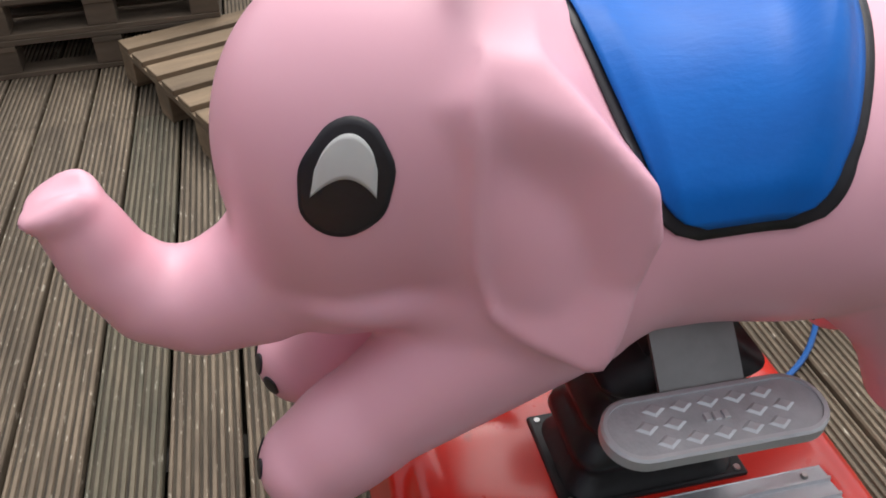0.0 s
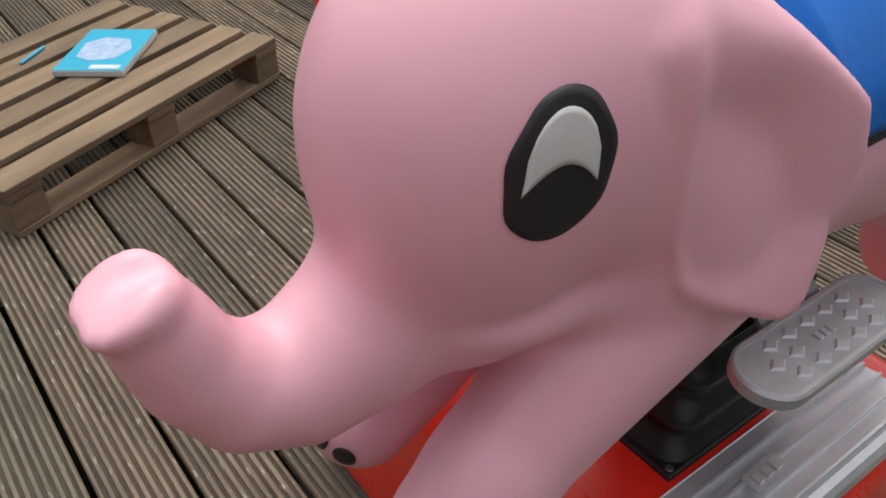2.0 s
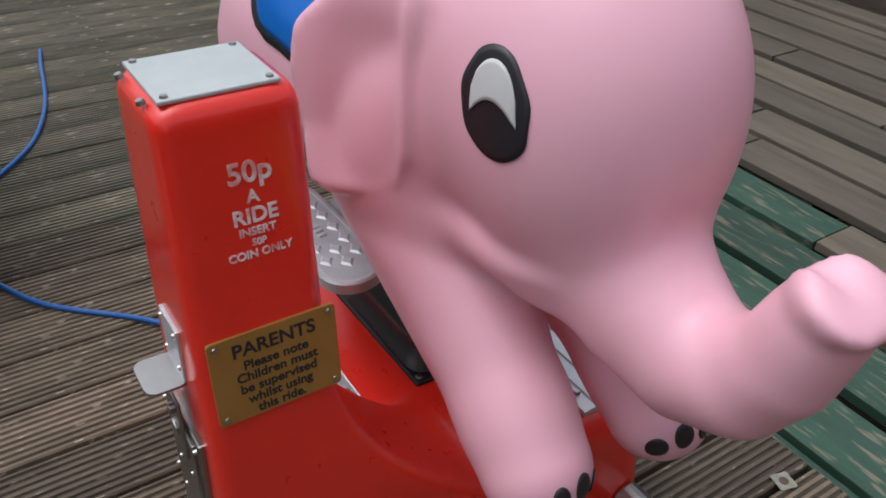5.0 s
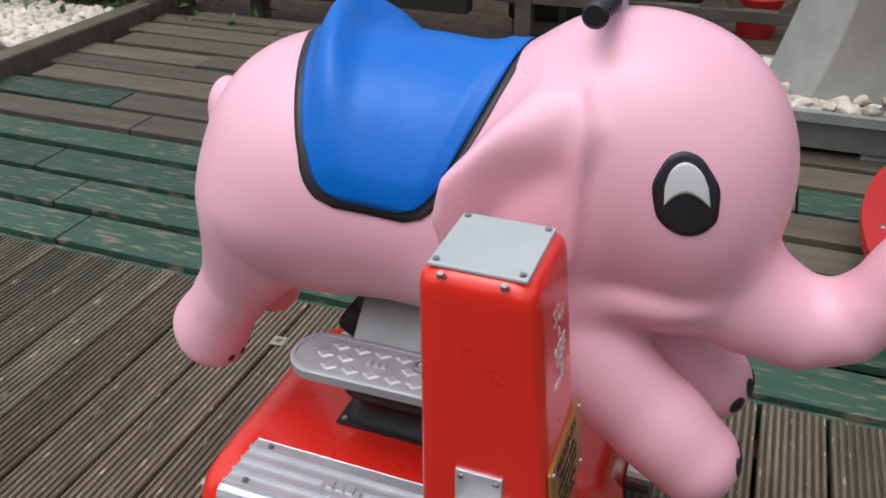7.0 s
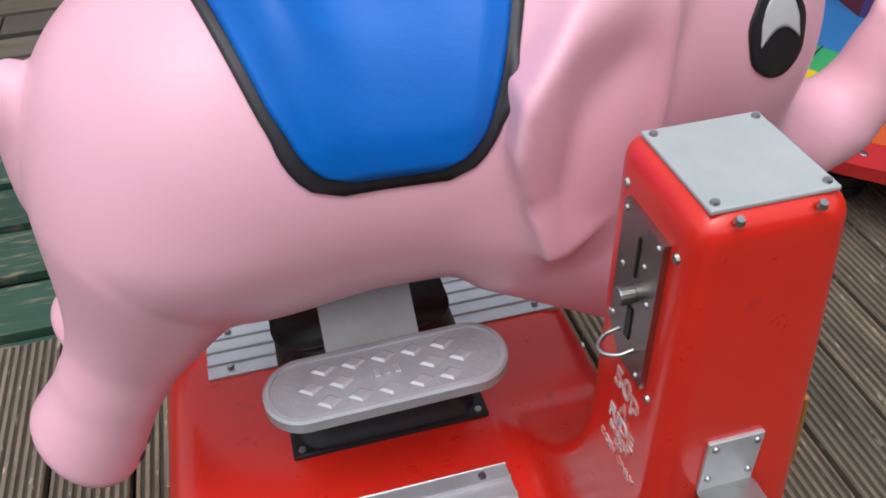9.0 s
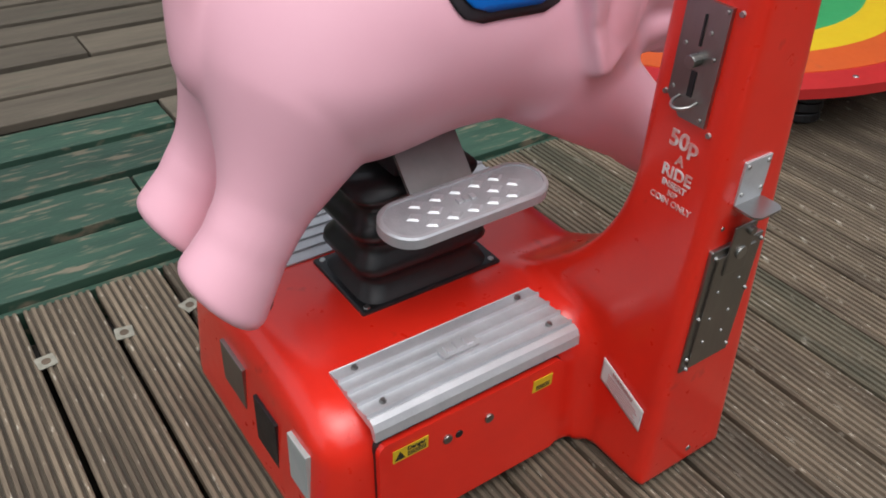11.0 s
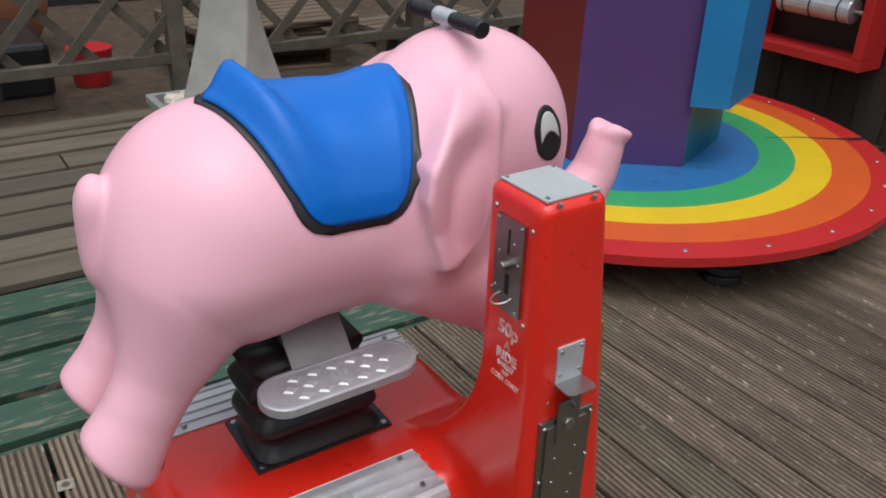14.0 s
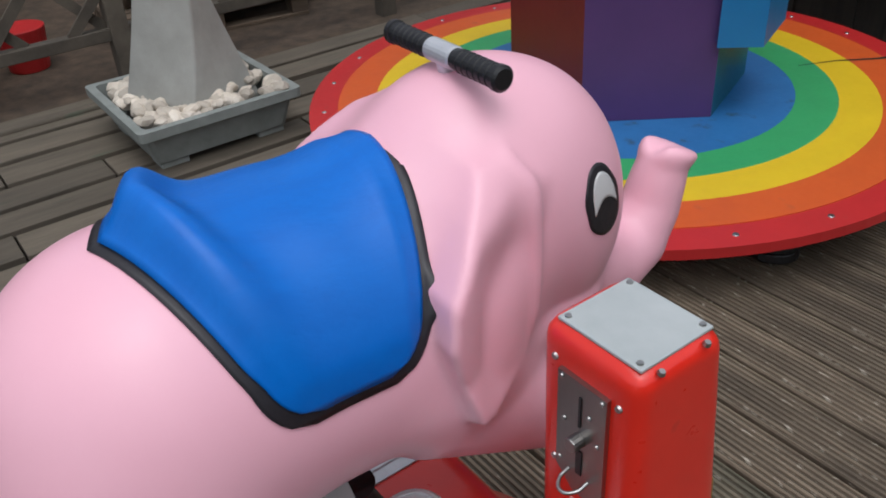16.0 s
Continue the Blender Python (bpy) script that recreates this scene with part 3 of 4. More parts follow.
def pedal(side):
    t = Matrix.Translation((-0.010, side * 0.160 - 0.008, 0.492)) @ pose(0, 0, 0, side * -5, -1.0, 0)
    bm = bmesh.new()
    prism(bm, rounded(0.292, 0.094, 0.0465, 10), -0.012, 0.004, lambda u, v, z: t @ Vector((u, v, z)))
    # plate is a darker aluminium than the raised tread, so the diamonds stand out
    ob = part("foot_pedal", bm, ALUDULL, ride, "oval cast aluminium footrest with diamond tread", bevel=0.002)
    bm = bmesh.new()
    o, i = rounded(0.286, 0.088, 0.0435, 10), rounded(0.276, 0.078, 0.0385, 10)
    k = len(o)
    vo, vi = [bm.verts.new(t @ Vector((u, v, 0.007))) for u, v in o], [bm.verts.new(t @ Vector((u, v, 0.007))) for u, v in i]
    wo, wi = [bm.verts.new(t @ Vector((u, v, 0.0035))) for u, v in rounded(0.292, 0.094, 0.0465, 10)], [bm.verts.new(t @ Vector((u, v, 0.0035))) for u, v in i]
    for j in range(k):
        j2 = (j + 1) % k
        bm.faces.new((vo[j], vo[j2], vi[j2], vi[j]))
        bm.faces.new((wo[j], wo[j2], vo[j2], vo[j]))
        bm.faces.new((vi[j], vi[j2], wi[j2], wi[j]))
    part("rim", bm, ALU, ob)
    for r in range(3):
        for c in range(-3, 4):
            u, v = c * 0.036 + (0.018 if r == 1 else 0), (r - 1) * 0.0235
            if abs(u) > 0.118 or (r == 1 and abs(u) < 0.02) or (abs(u) > 0.1 and r != 1):
                continue
            bm = bmesh.new()
            low = [bm.verts.new(t @ Vector((u + a * 0.0165, v + b * 0.0112, 0.0035))) for a, b in ((-1, 0), (0, -1), (1, 0), (0, 1))]
            top = [bm.verts.new(t @ Vector((u + a * 0.0105, v + b * 0.0068, 0.0066))) for a, b in ((-1, 0), (0, -1), (1, 0), (0, 1))]
            bm.faces.new(top)
            for e in range(4):
                bm.faces.new((low[e], low[(e + 1) % 4], top[(e + 1) % 4], top[e]))
            part("tread_diamond", bm, ALU, ob)
    for i in range(3):
        slab("bar", (-0.016 + i * 0.012, -0.006, 0.0035), (-0.008 + i * 0.012, 0.006, 0.0075), ALU, ob, bevel=0.001, m=t)


for sd in (-1, 1):
    pedal(sd)


# ---- the elephant ----
def poly_d(x, z, pts):
    d = np.full(x.shape, 1e9)
    s = np.ones(x.shape)
    m = len(pts)
    for i in range(m):
        ax, az = pts[i]
        bx, bz = pts[i - 1]
        ex, ez = bx - ax, bz - az
        wx, wz = x - ax, z - az
        h = np.clip((wx * ex + wz * ez) / (ex * ex + ez * ez), 0, 1)
        d = np.minimum(d, (wx - ex * h) ** 2 + (wz - ez * h) ** 2)
        c1, c2, c3 = z >= az, z < bz, ex * wz > ez * wx
        s = np.where((c1 & c2 & c3) | (~c1 & ~c2 & ~c3), -s, s)
    return s * np.sqrt(d)


EAR = [(0.235, 0.975), (0.268, 0.93), (0.272, 0.85), (0.260, 0.765), (0.238, 0.71), (0.152, 0.651), (0.130, 0.657), (0.106, 0.735), (0.086, 0.815), (0.094, 0.868), (0.145, 0.93), (0.185, 0.972)]


def ease(u):
    u = np.clip(u, 0, 1)
    return u * u * (3 - 2 * u)


def elephant_shape(p):
    q = p.copy()
    q[:, 1] = np.abs(q[:, 1])
    x, y, z = q.T
    d = ball_d(q, (-0.176, 0, 0.748), (0.188, 0.190, 0.192))
    d = smin(d, cone_d(q, (-0.15, 0, 0.748), (0.13, 0, 0.752), 0.189, 0.190), 0.06)
    d = smin(d, ball_d(q, (0.175, 0, 0.79), (0.15, 0.155, 0.165)), 0.06)
    # head
    h = smin(ball_d(q, (0.312, 0, 0.868), (0.168, 0.150, 0.165)), ball_d(q, (0.245, 0, 0.855), (0.15, 0.14, 0.168)), 0.06)
    h = smin(h, ball_d(q, (0.372, 0, 0.785), (0.112, 0.128, 0.150)), 0.07)
    h = smin(h, ball_d(q, (0.365, 0, 0.672), (0.105, 0.108, 0.058)), 0.03)
    h = smin(h, ball_d(q, (0.335, 0.074, 0.694), (0.100, 0.058, 0.040)), 0.010)
    h = smin(h, ball_d(q, (0.335, 0, 0.632), (0.075, 0.07, 0.036)), 0.008)
    trunk = [((0.415, 0, 0.705), 0.090), ((0.475, 0, 0.668), 0.071), ((0.54, 0, 0.648), 0.058), ((0.594, 0, 0.666), 0.049), ((0.628, 0, 0.714), 0.041), ((0.642, 0, 0.760), 0.036), ((0.656, 0, 0.80), 0.037)]
    for (a, ra), (b, rb) in zip(trunk, trunk[1:]):
        h = smin(h, cone_d(q, a, b, ra, rb), 0.03)
    tip = ball_d(q, (0.662, 0.014, 0.804), (0.042, 0.031, 0.026))
    h = smin(h, tip, 0.012)
    h = np.where(x > 0.57, smax(h, (x - 0.662) * 0.45 + (z - 0.816) * 0.893, 0.012), h)
    h = smax(h, -(np.sqrt((x - 0.640) ** 2 * 0.25 + (y * 1.3) ** 2 + (z - 0.836) ** 2) - 0.024), 0.014)
    d = smin(d, h, 0.045)
    # ears: dished flaps, solid to the neck behind, with a rolled front edge
    def soft(u, w):
        return 0.5 * (u + np.sqrt(u * u + w * w))
    flare = 0.151 + 0.42 * np.clip(0.270 - x, 0, 0.3) - 0.60 * soft(z - (0.860 + 0.62 * (x - 0.07)), 0.013) - 0.5 * soft(z - 0.925, 0.03) + 0.22 * np.clip(0.755 - z, 0, 0.12)
    roll = 0.014 * np.exp(-((x - 0.252) / 0.015) ** 2)
    dish = 0.017 * np.exp(-((x - 0.192) / 0.050) ** 4 - ((z - 0.79) / 0.115) ** 4)
    ze = np.where((p[:, 1] < 0) & (z < 0.76), 0.76 - (0.76 - z) * 1.45, z)
    e = smax(poly_d(x, ze, EAR) + 0.002, y - flare + dish - roll, 0.012)
    e = smax(e, 0.06 - y, 0.02)
    d = smin(d, e, 0.007 + 0.025 * np.clip((z - 0.88) / 0.06, 0, 1))
    # legs
    d = smin(d, cone_d(q, (0.14, 0.080, 0.665), (0.395, 0.092, 0.485), 0.108, 0.064), 0.012 + 0.05 * ease((z - 0.59) / 0.12))
    foot = cone_d(q, (0.395, 0.092, 0.485), (0.445, 0.094, 0.445), 0.064, 0.066)
    d = smin(d, foot, 0.03)
    d = smin(d, cone_d(q, (-0.242, 0.074, 0.66), (-0.334, 0.088, 0.515), 0.103, 0.058), 0.012 + 0.085 * np.maximum(ease((z - 0.60) / 0.14), ease((-0.19 - x) / 0.12)))
    foot = cone_d(q, (-0.332, 0.090, 0.515), (-0.395, 0.092, 0.415), 0.056, 0.072)
    foot = smax(foot, -(x + 0.408) * 0.75 - (z - 0.412) * 0.66, 0.022)
    d = smin(d, foot, 0.02)
    # tail
    t = smin(ball_d(q, (-0.360, 0, 0.80), (0.032, 0.040, 0.06)), ball_d(q, (-0.356, 0, 0.725), (0.036, 0.050, 0.06)), 0.03)
    return smin(d, t, 0.012)


pts, quads = solid(elephant_shape, (-0.50, -0.27, 0.28), (0.76, 0.27, 1.06), 0.0075)
elephant = raw("elephant", pts, quads, PINK, ride, "glossy pink painted fibreglass elephant")
elephant.matrix_basis = pose(0.014, -0.022, 0, 0, 1.3, -2.0)
from mathutils.bvhtree import BVHTree
skin = BVHTree.FromPolygons([tuple(v) for v in pts], [tuple(int(i) for i in f) for f in quads])


def cast(origin, way, lift):
    hit, nrm, _, _ = skin.ray_cast(Vector(origin), Vector(way))
    if hit is None:
        return None
    if nrm.dot(Vector(way)) > 0:
        nrm = -nrm
    return hit + nrm * lift


def patch(name, grid, material, parent, label="", flip=False):
    """A painted patch from rows of spots that already lie on the skin."""
    verts, faces, cols = [], [], len(grid[0])
    for r in grid:
        verts += [tuple(v) for v in r]
    for i in range(len(grid) - 1):
        for j in range(cols - 1):
            a = i * cols + j
            f = (a, a + 1, a + cols + 1, a + cols)
            faces.append(f[::-1] if flip else f)
    ob = raw(name, verts, faces, material, parent, label)
    bm = bmesh.new()
    bm.from_mesh(ob.data)
    bmesh.ops.remove_doubles(bm, verts=bm.verts, dist=0.00005)
    bm.to_mesh(ob.data)
    bm.free()
    sol = ob.modifiers.new("thick", "SOLIDIFY")
    sol.thickness, sol.offset = 0.0015, 0
    return ob


def oval(side, fn, rings, segs, lift):
    rows = []
    for i in range(rings + 1):
        row = []
        for j in range(segs + 1):
            x, z = fn(i / rings, 2 * math.pi * j / segs)
            row.append(cast((x, side * 0.5, z), (0, -side, 0), lift))
        rows.append(row)
    return rows


EZ = 0.874


def eye(side):
    g, EX = (1.0, 0.366) if side > 0 else (0.86, 0.374)
    def egg(f, a):
        w = 0.0425 * (1 - 0.10 * math.sin(a)) + 0.0012 * math.sin(7 * a)
        u, v = w * math.cos(a) * f, 0.058 * math.sin(a) * f
        return EX + g * (u - 0.20 * v), EZ + g * v
    ob = patch("eye", oval(side, egg, 8, 40, 0.0012), BLACK, elephant, "big black painted eye outline", flip=side > 0)
    rows = []
    for i in range(13):
        s = -1 + 2 * i / 12
        s = s * 0.985
        top = 0.040 * math.sqrt(1 - s * s)
        low = -0.020 + 0.020 * (1 - s * s) - 0.010 * max(0, s) ** 3 * side * 0
        row = []
        for k in range(9):
            v = low + (top - low) * k / 8 if top > low else low
            w = 0.028 * (1 - 0.12 * v / 0.047)
            row.append(cast((EX + g * (s * w - 0.20 * v), side * 0.5, EZ + 0.004 + g * v), (0, -side, 0), 0.003))
        rows.append(row)
    patch("eye_white", rows, EYEWHITE, elephant, "white painted eye highlight", flip=side < 0)


for sd in (-1, 1):
    eye(sd)


def toenails(side):
    for y, z, s in ((0.050, 0.468, 0.013), (0.076, 0.484, 0.0155), (0.106, 0.484, 0.0135)):
        rows = []
        for i in range(4):
            row = []
            for j in range(15):
                a = 2 * math.pi * j / 14
                yy, zz = y + s * 0.75 * math.cos(a) * i / 3, z + s * 1.1 * math.sin(a) * i / 3
                row.append(cast((0.70, side * yy, zz), (-1, 0, -0.12), 0.0015) or Vector((0.5, side * yy, zz)))
            rows.append(row)
        patch("toenail", rows, BLACK, elephant, "small black painted toenail")


def hind_nails(side):
    for y in (0.066, 0.092, 0.118):
        rows = []
        for i in range(4):
            row = []
            for j in range(13):
                a = 2 * math.pi * j / 12
                yy, zz = y + 0.006 * math.cos(a) * i / 3, 0.392 + 0.007 * math.sin(a) * i / 3
                row.append(cast((0.0, side * yy, zz - 0.06), (-1, 0, 0.18), 0.0015) or Vector((-0.33, side * yy, zz)))
            rows.append(row)
        patch("toenail", rows, BLACK, elephant, "small black painted toenail")


for sd in (-1, 1):
    toenails(sd)
hind_nails(-1)


# saddle blanket with its raised cantle
def saddle_edge(f, grow):
    """Rear and front limits at angle f (radians from the top)."""
    top = radians(78) + grow / 0.19
    c = max(0.0, (abs(f) - (top - radians(24))) / radians(24))
    rear = -0.189 - grow + 0.078 * min(1, abs(f) / 1.1) + 0.060 * (1 - math.sqrt(max(0, 1 - c * c)))
    k = max(0.0, (abs(f) - (top - radians(14))) / radians(14))
    front = 0.132 + grow - 0.072 * (abs(f) / 1.4) ** 1.5 - 0.034 * (1 - math.sqrt(max(0, 1 - k * k)))
    return rear, front


def saddle_grid(grow, lift, cantle):
    top = radians(78) + grow / 0.19
    rows = []
    for i in range(57):
        f = -top + 2 * top * i / 56
        rear, front = saddle_edge(f, grow)
        row = []
        for j in range(41):
            x = rear + (front - rear) * j / 40
            way = Vector((0, math.sin(f), math.cos(f)))
            hit, nrm, _, _ = skin.ray_cast(Vector((x, 0, 0.755)), way)
            up = lift
            if cantle:
                edge = min(1.0, j / 5, (40 - j) / 4, i / 4, (56 - i) / 4)
                up += 0.006 * edge
                back = x - rear - 0.046
                up += 0.009 * math.exp(-((x + 0.02) / 0.08) ** 2) * math.exp(-(f / 0.8) ** 4)
                up += 0.024 * math.exp(-(back / (0.034 if back < 0 else 0.026)) ** 2) * math.exp(-(f / 0.55) ** 2) * min(1, j / 3)
                up += 0.008 * edge * math.exp(-(f / 0.9) ** 4)
                up += 0.013 * math.exp(-((back - 0.004) / 0.028) ** 2) * math.exp(-(f / 1.0) ** 4) * min(1, j / 4)
            r = min((hit - Vector((x, 0, 0.755))).length, 0.222 - 0.018 * min(1, abs(f)))
            row.append(Vector((x, 0, 0.755)) + way * (r + up))
        rows.append(row)
    return rows


trim = patch("saddle_trim", saddle_grid(0.012, 0.0022, False), BLACK, elephant, "black brushed border line")
saddle = patch("saddle", saddle_grid(0.0, 0.005, True), BLUE, elephant, "glossy blue painted saddle with raised back")

# white notice draped where the post joins the base
hull = BVHTree.FromPolygons(hull_pts, hull_quads)


def on_hull(u, v, lift):
    hit, nrm, _, _ = hull.ray_cast(Vector((0.02, -0.385 - u, 0.175 + v)), Vector((1, 0, 0)))
    if nrm.x > 0:
        nrm = -nrm
    return hit + nrm * lift


def slanted(u0, u1, low, high, lift, m=26, k=8):
    """Rows of spots between two lines that fall along the notice."""
    return [[on_hull(u0 + (u1 - u0) * i / m, (low + (high - low) * j / k) - 0.42 * (u0 + (u1 - u0) * i / m), lift) for j in range(k + 1)] for i in range(m + 1)]


notice = patch("notice", slanted(-0.050, 0.048, -0.026, 0.022, 0.003), PAPER, ride, "white printed warning notice")
for k in range(5):
    patch("bar", slanted(-0.034, 0.038 - 0.004 * (k % 3), -0.0175 + k * 0.0052, -0.0163 + k * 0.0052, 0.0040, 26, 1), PRINT, notice)
at = on_hull(-0.002, 0.0125, 0.005)
along = (on_hull(0.03, 0.0125 - 0.42 * 0.032, 0.0025) - on_hull(-0.034, 0.0125 + 0.42 * 0.032, 0.0025)).normalized()
out = along.cross(Vector((0, 0, 1))).cross(along).normalized()
face = along.cross(out)
lettering("word", "WARNING", 0.0110, Matrix(((along.x, out.x, face.x, at.x), (along.y, out.y, face.y, at.y), (along.z, out.z, face.z, at.z), (0, 0, 0, 1))), PRINT, notice)

# handlebar
hb = rod("handlebar_stem", (0.252, 0, 1.00), (0.240, 0, 1.056), 0.012, ALU, elephant, "silver handlebar stem")
rod("handlebar_clamp", (0.240, -0.026, 1.056), (0.240, 0.026, 1.056), 0.0145, ALU, elephant, "silver clamp sleeve")
for sd in (-1, 1):
    bm = bmesh.new()
    prof = [(0.024, 0.0125), (0.034, 0.0132)]
    for k in range(6):
        prof += [(0.036 + k * 0.011, 0.0132), (0.037 + k * 0.011, 0.0145), (0.042 + k * 0.011, 0.0145), (0.043 + k * 0.011, 0.0132)]
    prof += [(0.104, 0.0135), (0.105, 0.0158), (0.112, 0.0158), (0.115, 0.012)]
    rings = [[bm.verts.new((0.240 + r * math.cos(2 * math.pi * i / 20), sd * y, 1.056 + r * math.sin(2 * math.pi * i / 20))) for i in range(20)] for y, r in prof]
    for a, b in zip(rings, rings[1:]):
        for i in range(20):
            bm.faces.new((a[i], a[(i + 1) % 20], b[(i + 1) % 20], b[i]))
    bm.faces.new(rings[-1])
    part("handlebar_grip", bm, RUBBER, elephant, "black ribbed rubber grip")

# blue supply cable trailing off over the deck
cable = tube("cable", [(-0.352, -0.235, 0.052), (-0.42, -0.25, 0.03), (-0.55, -0.32, 0.009), (-0.80, -0.55, 0.008), (-1.15, -0.62, 0.008), (-1.6, -0.35, 0.008), (-2.3, -0.20, 0.008)], 0.0065, CABLEBLUE)
tagged(cable, "blue mains cable running over the decking", "cable")

# small square stickers on the deck boards
st = None
for i, (x, y, a) in enumerate(((-0.574, 0.392, 5), (-0.422, 0.396, -8), (-0.279, 0.410, 20), (-0.125, 0.419, -30), (0.030, 0.43, 4), (0.18, 0.45, 12), (0.452, 0.50, -15))):
    if st is None:
        bm = bmesh.new()
        prism(bm, rounded(0.036, 0.036, 0.003, 2), 0, 0.0014, lambda u, v, z: (u, v, z))
        st = part("sticker", bm, WHITESTICK)
        st.matrix_world = pose(x, y, 0.0005, 0, 0, a)
        bm = bmesh.new()
        bmesh.ops.create_cone(bm, cap_ends=True, segments=14, radius1=0.009, radius2=0.009, depth=0.001, matrix=Matrix.Translation((0, 0, 0.0018)))
        part("dot", bm, DARKPALLET, st)
        tagged(st, "small worn white square sticker on the deck", "sticker", "stickers on the deck")
    else:
        copy_thing(st, pose(x, y, 0.0005, 0, 0, a))

# ======== the rainbow platform ========
RC = Vector((1.95, 1.215, 0))
disc = thing("rainbow_platform", "round rainbow-painted platform standing on black rubber springs", "platform")
bm = bmesh.new()
bmesh.ops.create_cone(bm, cap_ends=True, segments=96, radius1=1.145, radius2=1.145, depth=0.032, matrix=Matrix.Translation(RC + Vector((0, 0, 0.170))))
part("board", bm, BAND["red"], disc, "red painted round board")
for z, (r0, r1, key) in enumerate(((0.90, 1.04, "orange"), (0.765, 0.90, "yellow"), (0.625, 0.765, "green"), (0.02, 0.625, "blue"))):
    bm = bmesh.new()
    a = [[bm.verts.new(RC + Vector((r * math.cos(2 * math.pi * k / 96), r * math.sin(2 * math.pi * k / 96), h))) for k in range(96)] for r, h in ((r0, 0.184), (r0, 0.1885), (r1, 0.1885), (r1, 0.184))]
    for q in range(3):
        for k in range(96):
            bm.faces.new((a[q][k], a[q][(k + 1) % 96], a[q + 1][(k + 1) % 96], a[q + 1][k]))
    part("ring", bm, BAND[key], disc, key + " painted ring")
for k in range(12):
    a = radians(30 * k + 12)
    p = RC + Vector((0.96 * math.cos(a), 0.96 * math.sin(a), 0))
    bm = bmesh.new()
    for i in range(4):
        cyl(bm, p + Vector((0, 0, 0.012 + i * 0.033)), p + Vector((0, 0, 0.038 + i * 0.033)), 0.075, 0.068, 20)
    cyl(bm, p + Vector((0, 0, 0.0)), p + Vector((0, 0, 0.155)), 0.05, 0.05, 12)
    part("spring", bm, RUBBER, disc, "black ribbed rubber spring foot", bevel=0.004)
for k in range(24):
    a = radians(15 * k)
    screw(disc, RC + Vector((1.09 * math.cos(a), 1.09 * math.sin(a), 0.1865)), (0, 0, 1), 0.011)
# cracks across the board
for a0, r0, r1 in ((-31, 0.70, 1.143), (-152, 0.62, 0.88)):
    bm = bmesh.new()
    pa = [RC + Vector((r * math.cos(radians(a0 + w)), r * math.sin(radians(a0 + w)), 0.1900)) for r, w in ((r0, 0), (r0 + (r1 - r0) * 0.35, 0.9), (r0 + (r1 - r0) * 0.7, -0.2), (r1, 0.5))]
    for q, wd in zip(zip(pa, pa[1:]), (0.004, 0.009, 0.014)):
        n = (q[1] - q[0]).cross(Vector((0, 0, 1))).normalized() * wd
        box_v = [bm.verts.new(v) for v in (q[0] - n * 0.6, q[1] - n, q[1] + n, q[0] + n * 0.6)]
        bm.faces.new(box_v)
    part("crack", bm, JOIST, disc, "dark split in the board")

# six-sided painted column on it
HC = RC + Vector((0.06, 0.0, 0.1885))
column = thing("painted_column", "six-sided column with purple, crimson and teal painted panels", "column")
cols = {0: "teal", 1: "sky", 2: "purple", 3: "crimson", 4: "crimson", 5: "purple"}
vs = [HC + 0.435 * Vector((math.cos(radians(-98 + 60 * k)), math.sin(radians(-98 + 60 * k)), 0)) for k in range(6)]
for k in range(6):
    a, b = vs[k], vs[(k + 1) % 6]
    bm = bmesh.new()
    n = (b - a).cross(Vector((0, 0, 1))).normalized()
    q = [a, b, b - n * 0.02, a - n * 0.02]
    prism(bm, [(p.x, p.y) for p in q], HC.z + 0.001, HC.z + 1.5, lambda u, v, z: (u, v, z))
    part("side_panel", bm, BAND[cols[k]], column, cols[k] + " painted side panel", bevel=0.003)
bm = bmesh.new()
prism(bm, [(p.x, p.y) for p in vs], HC.z + 1.5, HC.z + 1.53, lambda u, v, z: (u, v, z))
part("lid", bm, BAND["purple"], column)
# hanging blue box on the face turned to the fence
a, b = vs[0], vs[1]
along, n = (b - a).normalized(), (b - a).cross(Vector((0, 0, 1))).normalized()
o = a + along * -0.03
bm = bmesh.new()
q = [o, o + along * 0.36, o + along * 0.36 + n * 0.13, o + n * 0.13 + along * 0.06]
prism(bm, [(p.x, p.y) for p in q], HC.z + 0.25, HC.z + 1.3, lambda u, v, z: (u, v, z))
bx = part("hanging_box", bm, BAND["sky"], column, "bright blue box panel", bevel=0.006)
p = o + along * 0.30 + n * 0.135
slab("catch", (-0.05, -0.02, -0.03), (0.05, 0.02, 0.03), RUBBER, bx, "black catch", bevel=0.004, m=Matrix.Translation(p + Vector((0, 0, 0.72))))

# ======== planter with the twisted concrete pillar ========
PX0, PX1, PY0, PY1 = 0.415, 1.045, 2.03, 2.66
planter = thing("planter", "square grey stone-like trough filled with cream pebbles", "planter")
bm = bmesh.new()
pc = Vector(((PX0 + PX1) / 2, (PY0 + PY1) / 2, 0))
levels = ((0.265, 0.03), (0.295, 0.145), (0.325, 0.15), (0.325, 0.185), (0.292, 0.185), (0.280, 0.10))
rings = []
for hw, z in levels:
    rings.append([bm.verts.new(pc + Vector((u, v, z + 0.012))) for u, v in rounded(2 * hw, 2 * hw, 0.02, 2)])
for a, b in zip(rings, rings[1:]):
    for i in range(len(a)):
        bm.faces.new((a[i], a[(i + 1) % len(a)], b[(i + 1) % len(a)], b[i]))
bm.faces.new(rings[0])
bm.faces.new(rings[-1])
part("trough", bm, TROUGH, planter, "grey moulded trough")
